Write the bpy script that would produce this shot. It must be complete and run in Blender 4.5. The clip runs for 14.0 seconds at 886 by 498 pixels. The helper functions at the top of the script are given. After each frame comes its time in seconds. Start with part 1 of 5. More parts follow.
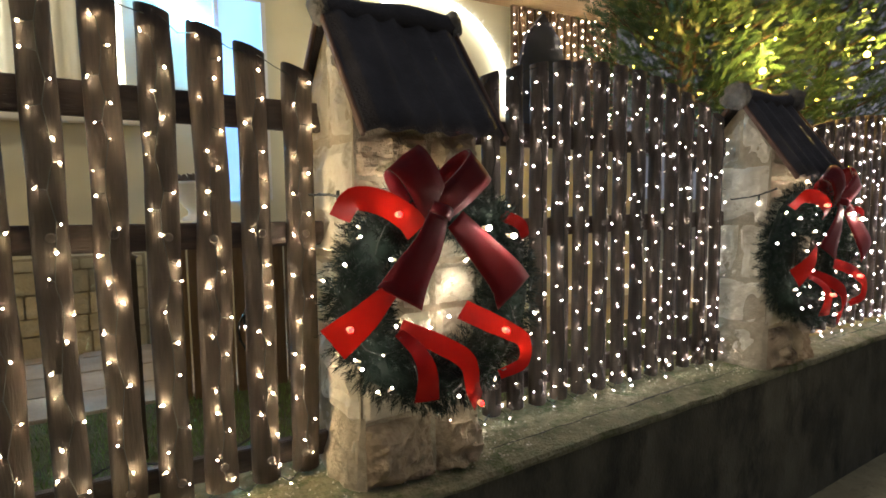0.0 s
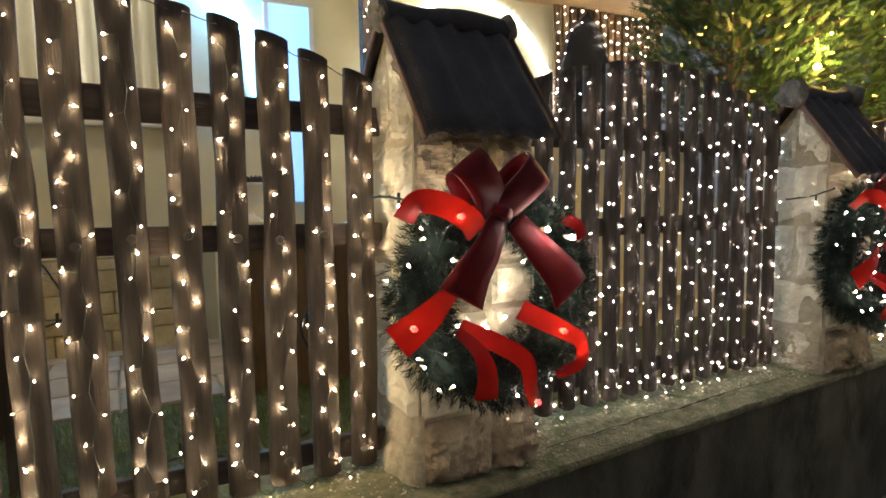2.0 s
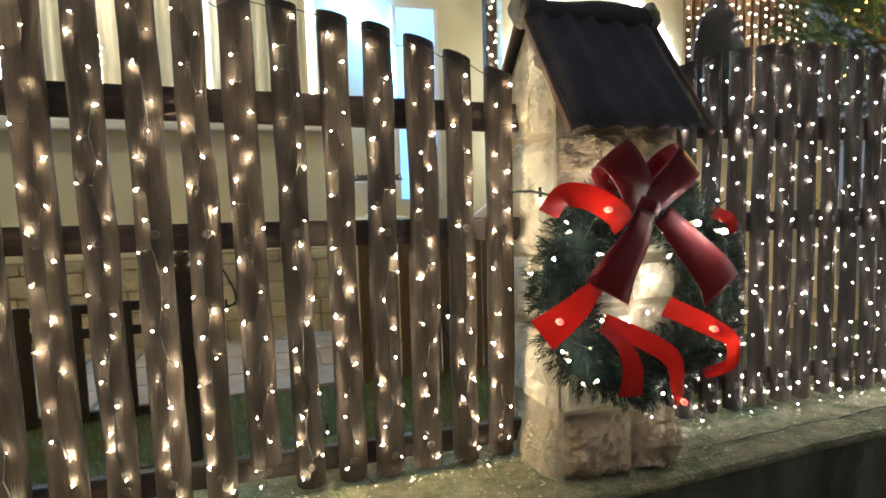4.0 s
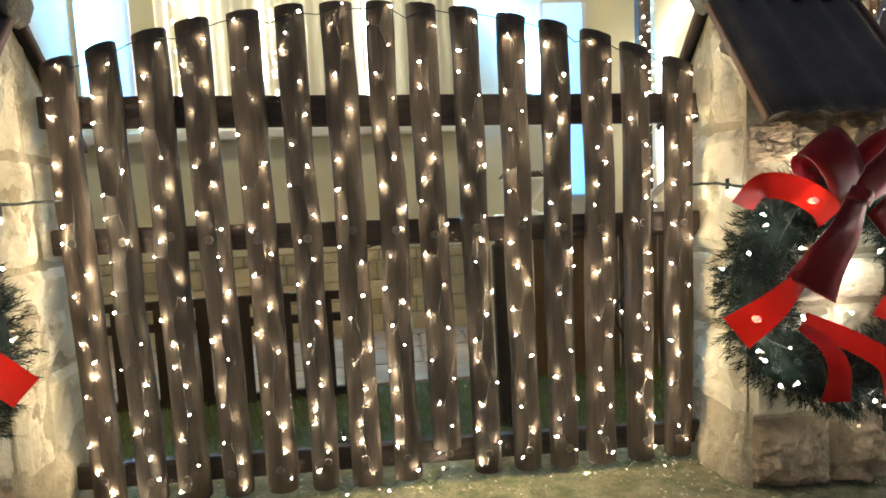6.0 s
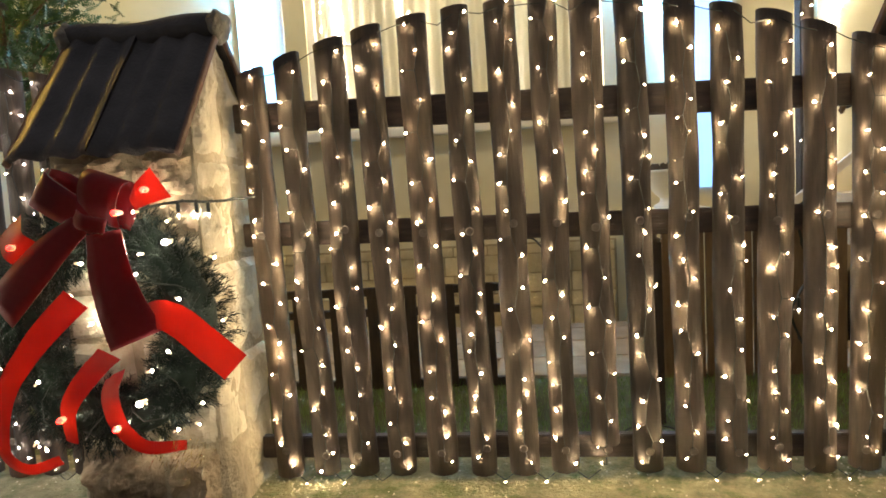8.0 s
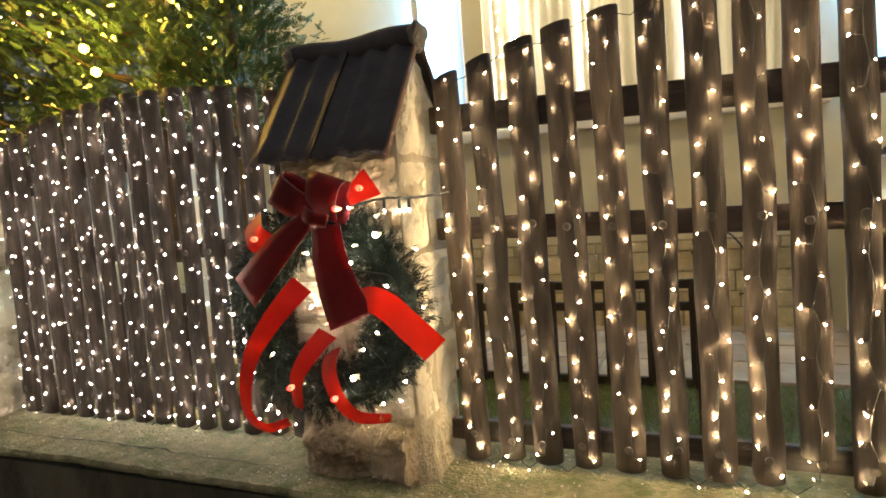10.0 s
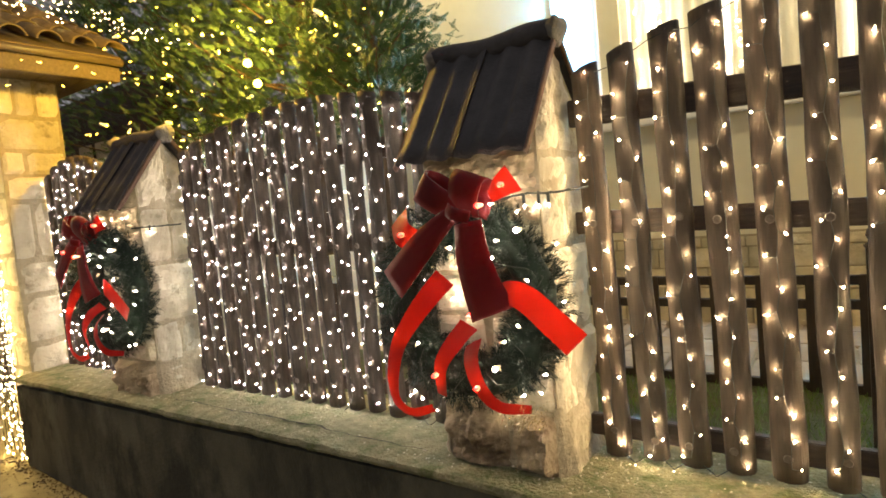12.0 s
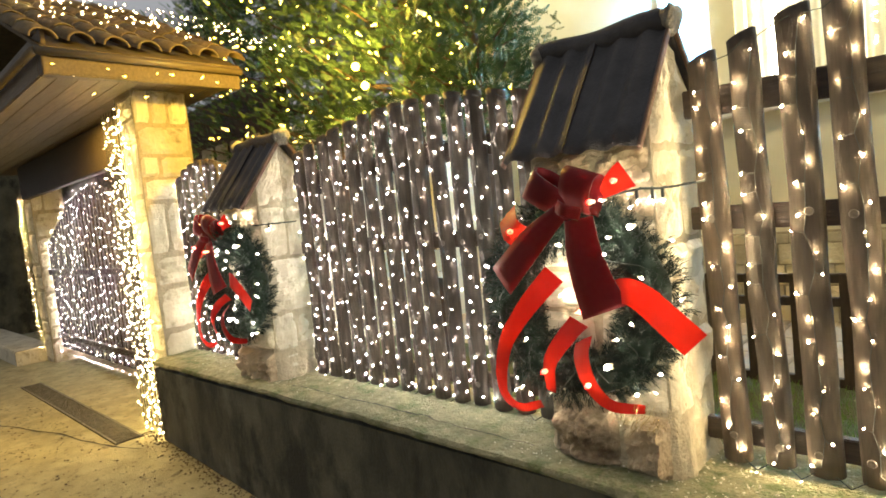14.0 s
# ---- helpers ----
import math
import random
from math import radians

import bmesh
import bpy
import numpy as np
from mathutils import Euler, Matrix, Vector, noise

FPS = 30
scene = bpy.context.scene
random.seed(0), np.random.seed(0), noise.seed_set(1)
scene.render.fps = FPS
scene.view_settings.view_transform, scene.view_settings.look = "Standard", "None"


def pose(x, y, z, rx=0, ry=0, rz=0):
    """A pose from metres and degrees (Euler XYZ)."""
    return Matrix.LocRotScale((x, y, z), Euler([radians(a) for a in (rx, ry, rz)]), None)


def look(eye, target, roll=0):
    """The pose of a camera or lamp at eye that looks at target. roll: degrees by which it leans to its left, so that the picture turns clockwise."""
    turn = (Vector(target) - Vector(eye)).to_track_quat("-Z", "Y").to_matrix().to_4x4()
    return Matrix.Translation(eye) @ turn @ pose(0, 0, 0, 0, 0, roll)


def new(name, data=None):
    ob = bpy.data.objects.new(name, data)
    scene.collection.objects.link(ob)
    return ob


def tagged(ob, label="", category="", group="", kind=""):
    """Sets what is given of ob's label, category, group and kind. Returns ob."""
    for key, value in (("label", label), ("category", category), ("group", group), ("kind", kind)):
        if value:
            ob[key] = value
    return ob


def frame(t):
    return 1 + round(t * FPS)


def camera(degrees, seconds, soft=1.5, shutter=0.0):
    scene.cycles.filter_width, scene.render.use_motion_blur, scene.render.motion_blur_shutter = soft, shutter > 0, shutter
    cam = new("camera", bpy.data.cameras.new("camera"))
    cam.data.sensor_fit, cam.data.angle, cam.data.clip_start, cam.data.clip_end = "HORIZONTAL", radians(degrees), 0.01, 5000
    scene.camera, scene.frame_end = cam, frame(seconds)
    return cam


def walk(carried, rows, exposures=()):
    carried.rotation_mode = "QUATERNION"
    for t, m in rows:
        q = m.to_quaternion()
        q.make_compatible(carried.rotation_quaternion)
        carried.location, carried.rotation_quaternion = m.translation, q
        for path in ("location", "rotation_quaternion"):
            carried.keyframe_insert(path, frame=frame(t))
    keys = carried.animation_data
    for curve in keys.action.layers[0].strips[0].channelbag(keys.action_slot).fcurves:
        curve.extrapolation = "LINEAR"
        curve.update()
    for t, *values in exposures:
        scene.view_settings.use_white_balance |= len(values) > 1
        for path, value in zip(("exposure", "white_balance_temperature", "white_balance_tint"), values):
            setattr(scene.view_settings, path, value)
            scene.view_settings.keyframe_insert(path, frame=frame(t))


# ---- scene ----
cam = camera(73.9, 14.0, soft=1.7)
PATH = [
    (0, (0.147, -2.065, 1.591), (1.186, -0.367, 1.402), -0.8),
    (0.5, (0.137, -2.062, 1.596), (1.175, -0.364, 1.403), -0.8),
    (1, (0.114, -2.062, 1.598), (1.153, -0.363, 1.409), -0.8),
    (1.5, (0.089, -2.06, 1.604), (1.101, -0.346, 1.411), -0.8),
    (2, (0.058, -2.053, 1.602), (0.997, -0.297, 1.412), -1.0),
    (2.5, (0.025, -2.042, 1.602), (0.897, -0.253, 1.409), -1.1),
    (5, (-0.137, -2.049, 1.592), (0.242, -0.094, 1.409), -2.2),
    (5.5, (-0.188, -2.058, 1.593), (0.082, -0.085, 1.411), -2.5),
    (6, (-0.24, -2.06, 1.595), (-0.061, -0.076, 1.414), -2.8),
    (6.5, (-0.275, -2.066, 1.589), (-0.156, -0.078, 1.416), -2.8),
    (7, (-0.307, -2.077, 1.592), (-0.273, -0.085, 1.417), -3.0),
    (7.5, (-0.354, -2.086, 1.591), (-0.436, -0.095, 1.417), -3.2),
    (8, (-0.395, -2.093, 1.597), (-0.607, -0.112, 1.422), -3.5),
    (8.5, (-0.425, -2.111, 1.6), (-0.759, -0.146, 1.426), -3.7),
    (9, (-0.457, -2.135, 1.6), (-0.935, -0.2, 1.431), -4.0),
    (11.5, (-0.471, -2.201, 1.605), (-1.522, -0.506, 1.462), -4.9),
    (12, (-0.482, -2.221, 1.619), (-1.611, -0.576, 1.473), -5.4),
    (12.5, (-0.485, -2.235, 1.626), (-1.693, -0.648, 1.482), -5.8),
    (13, (-0.491, -2.245, 1.633), (-1.756, -0.702, 1.491), -5.9),
    (13.5, (-0.503, -2.255, 1.634), (-1.826, -0.762, 1.496), -6.0),
    (14, (-0.507, -2.282, 1.639), (-1.882, -0.836, 1.503), -6.1),
]
walk(cam, [(t, look(eye, target, roll)) for t, eye, target, roll in PATH],
     exposures=[(0, 0.98, 6250, 12), (2.5, 1.0, 6250, 12), (5, 1.45, 5650, 6), (7, 1.36, 6350, 10), (9, 1.36, 7000, 13), (11.5, 1.58, 7100, 13), (12.5, 1.86, 7000, 10), (13.5, 2.08, 6800, 8), (14, 2.14, 6700, 5)])

# ---- light ----
world = bpy.data.worlds.new("night")
scene.world = world
world.use_nodes = True
world.node_tree.nodes["Background"].inputs[0].default_value = (0.072, 0.073, 0.080, 1)
world.node_tree.nodes["Background"].inputs[1].default_value = 1.2


def lamp(name, kind, at, power, colour, size=0.1, target=None):
    data = bpy.data.lights.new(name, kind)
    data.energy, data.color = power, colour
    if kind == "AREA":
        data.size = size
    else:
        data.shadow_soft_size = size
    ob = new(name, data)
    ob.matrix_world = look(at, target) if target else pose(*at)
    return ob


# ---- materials ----
MATS = {}


def mat(name, base, rough=0.6, metal=0.0, second=None, scale=8.0, detail=6.0, bump=0.15, bump_scale=60.0, stretch=(1, 1, 1), vary=0.0,
        spots=None, spot_scale=3.0, spot_at=0.55, sheen=0.0, coat=0.0):
    """A surface with grain, a larger mottling in a second colour, stains in a third, relief and a slight change from piece to piece."""
    m = bpy.data.materials.new(name)
    m.use_nodes = True
    nt = m.node_tree
    n, l = nt.nodes, nt.links
    b = n["Principled BSDF"]
    b.inputs["Roughness"].default_value, b.inputs["Metallic"].default_value = rough, metal
    b.inputs["Sheen Weight"].default_value = sheen
    b.inputs["Coat Weight"].default_value = coat
    geo = n.new("ShaderNodeTexCoord")
    mp = n.new("ShaderNodeMapping")
    mp.inputs["Scale"].default_value = stretch
    l.new(geo.outputs["Object"], mp.inputs[0])
    info = n.new("ShaderNodeObjectInfo")
    off = n.new("ShaderNodeVectorMath")
    off.operation = "ADD"
    sc = n.new("ShaderNodeMath")
    sc.operation = "MULTIPLY"
    sc.inputs[1].default_value = 37.0
    l.new(info.outputs["Random"], sc.inputs[0])
    l.new(mp.outputs[0], off.inputs[0])
    l.new(sc.outputs[0], off.inputs[1])
    noise_a = n.new("ShaderNodeTexNoise")
    noise_a.inputs["Scale"].default_value, noise_a.inputs["Detail"].default_value = scale, detail
    noise_a.inputs["Roughness"].default_value = 0.62
    l.new(off.outputs[0], noise_a.inputs["Vector"])
    ramp = n.new("ShaderNodeValToRGB")
    ramp.color_ramp.elements[0].position, ramp.color_ramp.elements[1].position = 0.34, 0.68
    ramp.color_ramp.elements[0].color = (*base, 1)
    ramp.color_ramp.elements[1].color = (*(second or [c * 1.35 for c in base]), 1)
    l.new(noise_a.outputs["Fac"], ramp.inputs[0])
    colour = ramp.outputs[0]
    if spots:
        noise_c = n.new("ShaderNodeTexNoise")
        noise_c.inputs["Scale"].default_value, noise_c.inputs["Detail"].default_value = spot_scale, 8
        noise_c.inputs["Roughness"].default_value = 0.7
        l.new(off.outputs[0], noise_c.inputs["Vector"])
        edge = n.new("ShaderNodeMapRange")
        edge.inputs[1].default_value, edge.inputs[2].default_value = spot_at, spot_at + 0.13
        l.new(noise_c.outputs["Fac"], edge.inputs[0])
        mix = n.new("ShaderNodeMix")
        mix.data_type = "RGBA"
        l.new(edge.outputs[0], mix.inputs[0])
        l.new(colour, mix.inputs[6])
        mix.inputs[7].default_value = (*spots, 1)
        colour = mix.outputs[2]
    if vary:
        hsv = n.new("ShaderNodeHueSaturation")
        mr = n.new("ShaderNodeMapRange")
        mr.inputs[3].default_value, mr.inputs[4].default_value = 1 - vary, 1 + vary
        l.new(info.outputs["Random"], mr.inputs[0])
        l.new(mr.outputs[0], hsv.inputs["Value"])
        l.new(colour, hsv.inputs["Color"])
        colour = hsv.outputs[0]
    l.new(colour, b.inputs["Base Color"])
    if bump:
        noise_b = n.new("ShaderNodeTexNoise")
        noise_b.inputs["Scale"].default_value, noise_b.inputs["Detail"].default_value = bump_scale, 5
        l.new(off.outputs[0], noise_b.inputs["Vector"])
        bp = n.new("ShaderNodeBump")
        bp.inputs["Strength"].default_value, bp.inputs["Distance"].default_value = bump, 0.02
        l.new(noise_b.outputs["Fac"], bp.inputs["Height"])
        l.new(bp.outputs[0], b.inputs["Normal"])
    MATS[name] = m
    return m


def glow(name, colour, strength):
    m = bpy.data.materials.new(name)
    m.use_nodes = True
    b = m.node_tree.nodes["Principled BSDF"]
    b.inputs["Base Color"].default_value = (0.8, 0.8, 0.75, 1)
    b.inputs["Emission Color"].default_value = (*colour, 1)
    b.inputs["Emission Strength"].default_value = strength
    return m


WOOD = mat("stained_wood", (0.046, 0.034, 0.023), 0.75, second=(0.082, 0.059, 0.039), scale=9, stretch=(6, 6, 0.7), bump=0.2, bump_scale=25, vary=0.3,
           spots=(0.12, 0.075, 0.05), spot_scale=2.2, spot_at=0.6)
RAIL = mat("rail_wood", (0.03, 0.02, 0.013), 0.55, second=(0.07, 0.045, 0.03), scale=9, stretch=(0.7, 6, 6), bump=0.3, bump_scale=25, vary=0.2)
STONE = mat("split_stone", (0.40, 0.31, 0.20), 0.85, second=(0.56, 0.46, 0.32), scale=7, bump=1.0, bump_scale=30, vary=0.2, spots=(0.15, 0.10, 0.06), spot_scale=6, spot_at=0.54)
# Bottom course: the shade below the wreath is put into its darker colour.
SHADED_STONE = mat("shaded_base_stone", (0.24, 0.18, 0.11), 0.88, second=(0.40, 0.32, 0.21), scale=6, bump=1.0, bump_scale=28, vary=0.2, spots=(0.10, 0.07, 0.04), spot_scale=5, spot_at=0.52)
PALE = mat("pale_stone", (0.44, 0.39, 0.28), 0.8, second=(0.62, 0.57, 0.44), scale=4, bump=0.8, bump_scale=26, vary=0.12, spots=(0.24, 0.20, 0.13), spot_scale=7, spot_at=0.55)
MORTAR = mat("mortar", (0.29, 0.245, 0.165), 0.95, second=(0.40, 0.345, 0.24), scale=20, bump=0.6, bump_scale=70)
TILE = mat("dark_roof_tile", (0.044, 0.041, 0.042), 0.66, second=(0.080, 0.074, 0.074), scale=6, bump=0.35, bump_scale=120, spots=(0.075, 0.065, 0.05), spot_scale=4, spot_at=0.66)
TILE.node_tree.nodes["Principled BSDF"].inputs["Specular IOR Level"].default_value = 0.3
RIDGE = mat("weathered_mortar", (0.10, 0.095, 0.085), 0.95, second=(0.2, 0.19, 0.16), scale=14, bump=0.9, bump_scale=45)
TRIM = mat("clay_edge", (0.09, 0.05, 0.034), 0.7, second=(0.15, 0.085, 0.055), scale=12, bump=0.3)
CONCRETE = mat("mossy_concrete", (0.135, 0.132, 0.066), 0.9, second=(0.28, 0.262, 0.152), scale=16, detail=10, bump=1.0, bump_scale=70, spots=(0.095, 0.115, 0.04), spot_scale=7, spot_at=0.50)
WALLFACE = mat("stained_render", (0.042, 0.040, 0.026), 0.92, second=(0.13, 0.122, 0.080), scale=2.2, detail=11, bump=0.5, bump_scale=60, stretch=(1.3, 1, 0.7),
               spots=(0.024, 0.024, 0.016), spot_scale=1.7, spot_at=0.5)
CRACK = mat("open_crack", (0.018, 0.017, 0.012), 0.95, second=(0.04, 0.036, 0.026), scale=30)
PAVING = mat("worn_paving", (0.24, 0.215, 0.12), 0.85, second=(0.38, 0.34, 0.20), scale=5, detail=14, bump=0.5, bump_scale=120, spots=(0.11, 0.095, 0.055), spot_scale=13, spot_at=0.55)
SLAB = mat("patio_slab", (0.27, 0.22, 0.16), 0.8, second=(0.38, 0.31, 0.23), scale=5, bump=0.3, vary=0.15)
SOIL = mat("lawn_soil", (0.05, 0.055, 0.025), 0.95, second=(0.06, 0.085, 0.03), scale=12, bump=0.8, bump_scale=60)
GRASS = mat("grass_blade", (0.062, 0.125, 0.025), 0.6, second=(0.12, 0.21, 0.045), scale=6, bump=0, vary=0.2)
PLASTER = mat("cream_plaster", (0.62, 0.58, 0.42), 0.9, second=(0.70, 0.66, 0.50), scale=1.6, detail=8, bump=0.15, bump_scale=150)
CLAD = mat("stone_cladding", (0.46, 0.40, 0.26), 0.85, second=(0.62, 0.55, 0.38), scale=6, bump=0.9, bump_scale=35, vary=0.18)
WHITE = mat("white_paint", (0.74, 0.73, 0.70), 0.5, scale=4, second=(0.8, 0.79, 0.76), bump=0.05)
DARKWOOD = mat("dark_wood", (0.02, 0.014, 0.01), 0.55, second=(0.045, 0.03, 0.022), scale=8, stretch=(5, 5, 0.8), bump=0.3, vary=0.2)
BROWNWOOD = mat("brown_wood", (0.10, 0.062, 0.035), 0.6, second=(0.17, 0.11, 0.06), scale=8, stretch=(5, 5, 0.6), bump=0.25, vary=0.25)
SOFFIT = mat("soffit_wood", (0.20, 0.125, 0.06), 0.55, second=(0.30, 0.20, 0.10), scale=7, stretch=(0.5, 6, 6), bump=0.2, vary=0.25)
CANOPYWOOD = mat("canopy_wood", (0.075, 0.050, 0.024), 0.6, second=(0.13, 0.092, 0.045), scale=7, stretch=(0.5, 6, 6), bump=0.25, vary=0.25)
GUTTER = mat("brown_gutter", (0.065, 0.048, 0.026), 0.5, second=(0.10, 0.075, 0.042), scale=5, bump=0.1)
CLAYTILE = mat("clay_tile", (0.075, 0.054, 0.028), 0.85, second=(0.13, 0.092, 0.046), scale=9, bump=0.4, vary=0.25, spots=(0.12, 0.11, 0.05), spot_scale=5)
NEEDLE = mat("fir_needle", (0.006, 0.011, 0.008), 0.5, second=(0.020, 0.033, 0.024), scale=14, bump=0)
NEEDLE.node_tree.nodes["Principled BSDF"].inputs["Specular IOR Level"].default_value = 0.16
TINSEL = mat("gold_tinsel", (0.6, 0.48, 0.2), 0.25, metal=1.0, bump=0)
# One red cloth in two tones: bow darkened as unlit, wound ribbon brightened.
UNLIT_RIBBON = mat("red_ribbon", (0.075, 0.003, 0.006), 0.5, second=(0.125, 0.005, 0.008), scale=5, bump=0.06, bump_scale=300, sheen=0.05)
LIT_RIBBON = mat("lit_red_ribbon", (0.11, 0.003, 0.004), 0.45, second=(0.21, 0.006, 0.006), scale=5, bump=0.06, bump_scale=300)


def let_through(m, share, colour):
    """Light from behind shines through the cloth."""
    nt = m.node_tree
    thin = nt.nodes.new("ShaderNodeBsdfTranslucent")
    thin.inputs["Color"].default_value = (*colour, 1)
    both = nt.nodes.new("ShaderNodeMixShader")
    both.inputs[0].default_value = share
    nt.links.new(nt.nodes["Principled BSDF"].outputs[0], both.inputs[1])
    nt.links.new(thin.outputs[0], both.inputs[2])
    nt.links.new(both.outputs[0], nt.nodes["Material Output"].inputs[0])


let_through(LIT_RIBBON, 0.26, (0.85, 0.022, 0.010))
for cloth in (UNLIT_RIBBON, LIT_RIBBON):
    cloth.node_tree.nodes["Principled BSDF"].inputs["Specular IOR Level"].default_value = 0.22
GLITTER = mat("glitter_edge", (0.75, 0.66, 0.6), 0.25, metal=1.0, bump=0.4, bump_scale=400)
LEAF = mat("cypress_leaf", (0.025, 0.062, 0.028), 0.55, second=(0.055, 0.115, 0.045), scale=3, bump=0, vary=0.15)
BARK = mat("bark", (0.06, 0.042, 0.03), 0.9, second=(0.11, 0.08, 0.055), scale=10, stretch=(4, 4, 0.7), bump=0.8)
CABLE = mat("dark_cable", (0.012, 0.016, 0.012), 0.5, bump=0)
STEEL = mat("dull_screw", (0.16, 0.135, 0.105), 0.6, metal=0.3, second=(0.10, 0.08, 0.06), scale=60, bump=0.1)
IRON = mat("drain_iron", (0.075, 0.068, 0.05), 0.65, metal=0.2, second=(0.16, 0.14, 0.10), scale=20, bump=0.3)
DARKBLUE = mat("dark_door", (0.018, 0.022, 0.04), 0.4, second=(0.028, 0.034, 0.055), scale=4, bump=0.05)
PALEBLUE = mat("pale_blue_paint", (0.30, 0.42, 0.62), 0.5, second=(0.36, 0.48, 0.66), scale=4, bump=0.05)
CURTAIN = mat("white_curtain", (0.75, 0.72, 0.62), 0.9, second=(0.8, 0.78, 0.68), scale=5, bump=0.05)
GREY = mat("grey_panel", (0.25, 0.24, 0.2), 0.6, second=(0.33, 0.31, 0.26), scale=4, bump=0.1)

BULB_WARM = glow("warm_white_bulb", (1.0, 0.79, 0.50), 280)
BULB_COOL = glow("cool_white_bulb", (1.0, 0.90, 0.80), 175)
BULB_WREATH = glow("wreath_bulb", (1.0, 0.86, 0.68), 250)
BULB_NET = glow("dense_white_bulb", (1.0, 0.92, 0.87), 230)
BULB_AMBER = glow("amber_white_bulb", (1.0, 0.72, 0.30), 85)
BULB_GOLD = glow("golden_bulb", (1.0, 0.60, 0.018), 26)
BULB_FLOOD = glow("golden_lamp_bulb", (1.0, 0.64, 0.03), 34)
# Faint emission on the cap imitates the warm fringe round a bulb.
BULB_HALO = glow("bulb_halo_glow", (1.0, 0.66, 0.28), 0.3)
# Red emission stands in for white light that ribbon would tint.
RIBBON_GLOW = glow("red_through_ribbon", (1.0, 0.003, 0.002), 9)
BULB_HOUSE = glow("house_chain_bulb", (1.0, 0.82, 0.55), 110)
GARLAND = glow("white_garland", (1.0, 0.95, 0.78), 4)
BULB_GATE = glow("far_white_bulb", (1.0, 0.90, 0.80), 90)
TUBE_BLUE = glow("blue_light_rope", (0.13, 0.50, 1.0), 150)
TUBE_WHITE = glow("white_light_rope", (1.0, 0.95, 0.75), 7)


# ---- builders ----
def thing(name, at, label, category, group="", kind=""):
    ob = new(name)
    ob.location = at
    return tagged(ob, label, category, group, kind)


def mesh_of(bm, name, material, smooth=False):
    me = bpy.data.meshes.new(name)
    bm.to_mesh(me)
    bm.free()
    me.materials.append(material)
    if smooth:
        me.polygons.foreach_set("use_smooth", [True] * len(me.polygons))
    return me


def part(name, bm, material, parent, label="", at=(0, 0, 0), smooth=False):
    me = bm if isinstance(bm, bpy.types.Mesh) else mesh_of(bm, name, material, smooth)
    ob = new(name, me)
    ob.parent = parent
    ob.location = at
    if label:
        ob["label"] = label
    return ob


def raw(name, verts, faces, material, smooth=False):
    me = bpy.data.meshes.new(name)
    me.from_pydata([tuple(v) for v in verts], [], faces)
    me.materials.append(material)
    if smooth:
        me.polygons.foreach_set("use_smooth", [True] * len(me.polygons))
    return me


def box(x0, x1, y0, y1, z0, z1, bevel=0.0):
    bm = bmesh.new()
    bmesh.ops.create_cube(bm, size=1)
    for v in bm.verts:
        v.co = Vector(((x0 + x1) / 2 + v.co.x * (x1 - x0), (y0 + y1) / 2 + v.co.y * (y1 - y0), (z0 + z1) / 2 + v.co.z * (z1 - z0)))
    if bevel:
        bmesh.ops.bevel(bm, geom=bm.edges[:], offset=bevel, segments=2, affect="EDGES")
    return bm


def solid(name, bm, material, label="", category="", kind="structure", group=""):
    ob = new(name, mesh_of(bm, name, material))
    return tagged(ob, label, category, group, kind)


def tube(points, r, sides=6):
    """A tube along points."""
    verts, faces = [], []
    pts = [Vector(p) for p in points]
    for i, p in enumerate(pts):
        d = (pts[min(i + 1, len(pts) - 1)] - pts[max(i - 1, 0)]).normalized()
        a = d.cross(Vector((0.31, 0.52, 0.8))).normalized()
        b = d.cross(a)
        rr = r[i] if isinstance(r, (list, tuple)) else r
        for k in range(sides):
            w = 2 * math.pi * k / sides
            verts.append(p + (a * math.cos(w) + b * math.sin(w)) * rr)
    for i in range(len(pts) - 1):
        for k in range(sides):
            k2 = (k + 1) % sides
            faces.append((i * sides + k, i * sides + k2, (i + 1) * sides + k2, (i + 1) * sides + k))
    faces.append(tuple(reversed(range(sides))))
    faces.append(tuple((len(pts) - 1) * sides + k for k in range(sides)))
    return verts, faces


def join(shapes):
    verts, faces = [], []
    for v, f in shapes:
        k = len(verts)
        verts += v
        faces += [tuple(i + k for i in q) for q in f]
    return verts, faces


def smooth_path(points, n=8):
    """Catmull-Rom through the points."""
    p = [Vector(q) for q in points]
    p = [2 * p[0] - p[1]] + p + [2 * p[-1] - p[-2]]
    out = []
    for i in range(1, len(p) - 2):
        for k in range(n):
            t = k / n
            a, b, c, d = p[i - 1], p[i], p[i + 1], p[i + 2]
            out.append(0.5 * (2 * b + (c - a) * t + (2 * a - 5 * b + 4 * c - d) * t * t + (3 * b - a - 3 * c + d) * t ** 3))
    return out + [p[-2]]


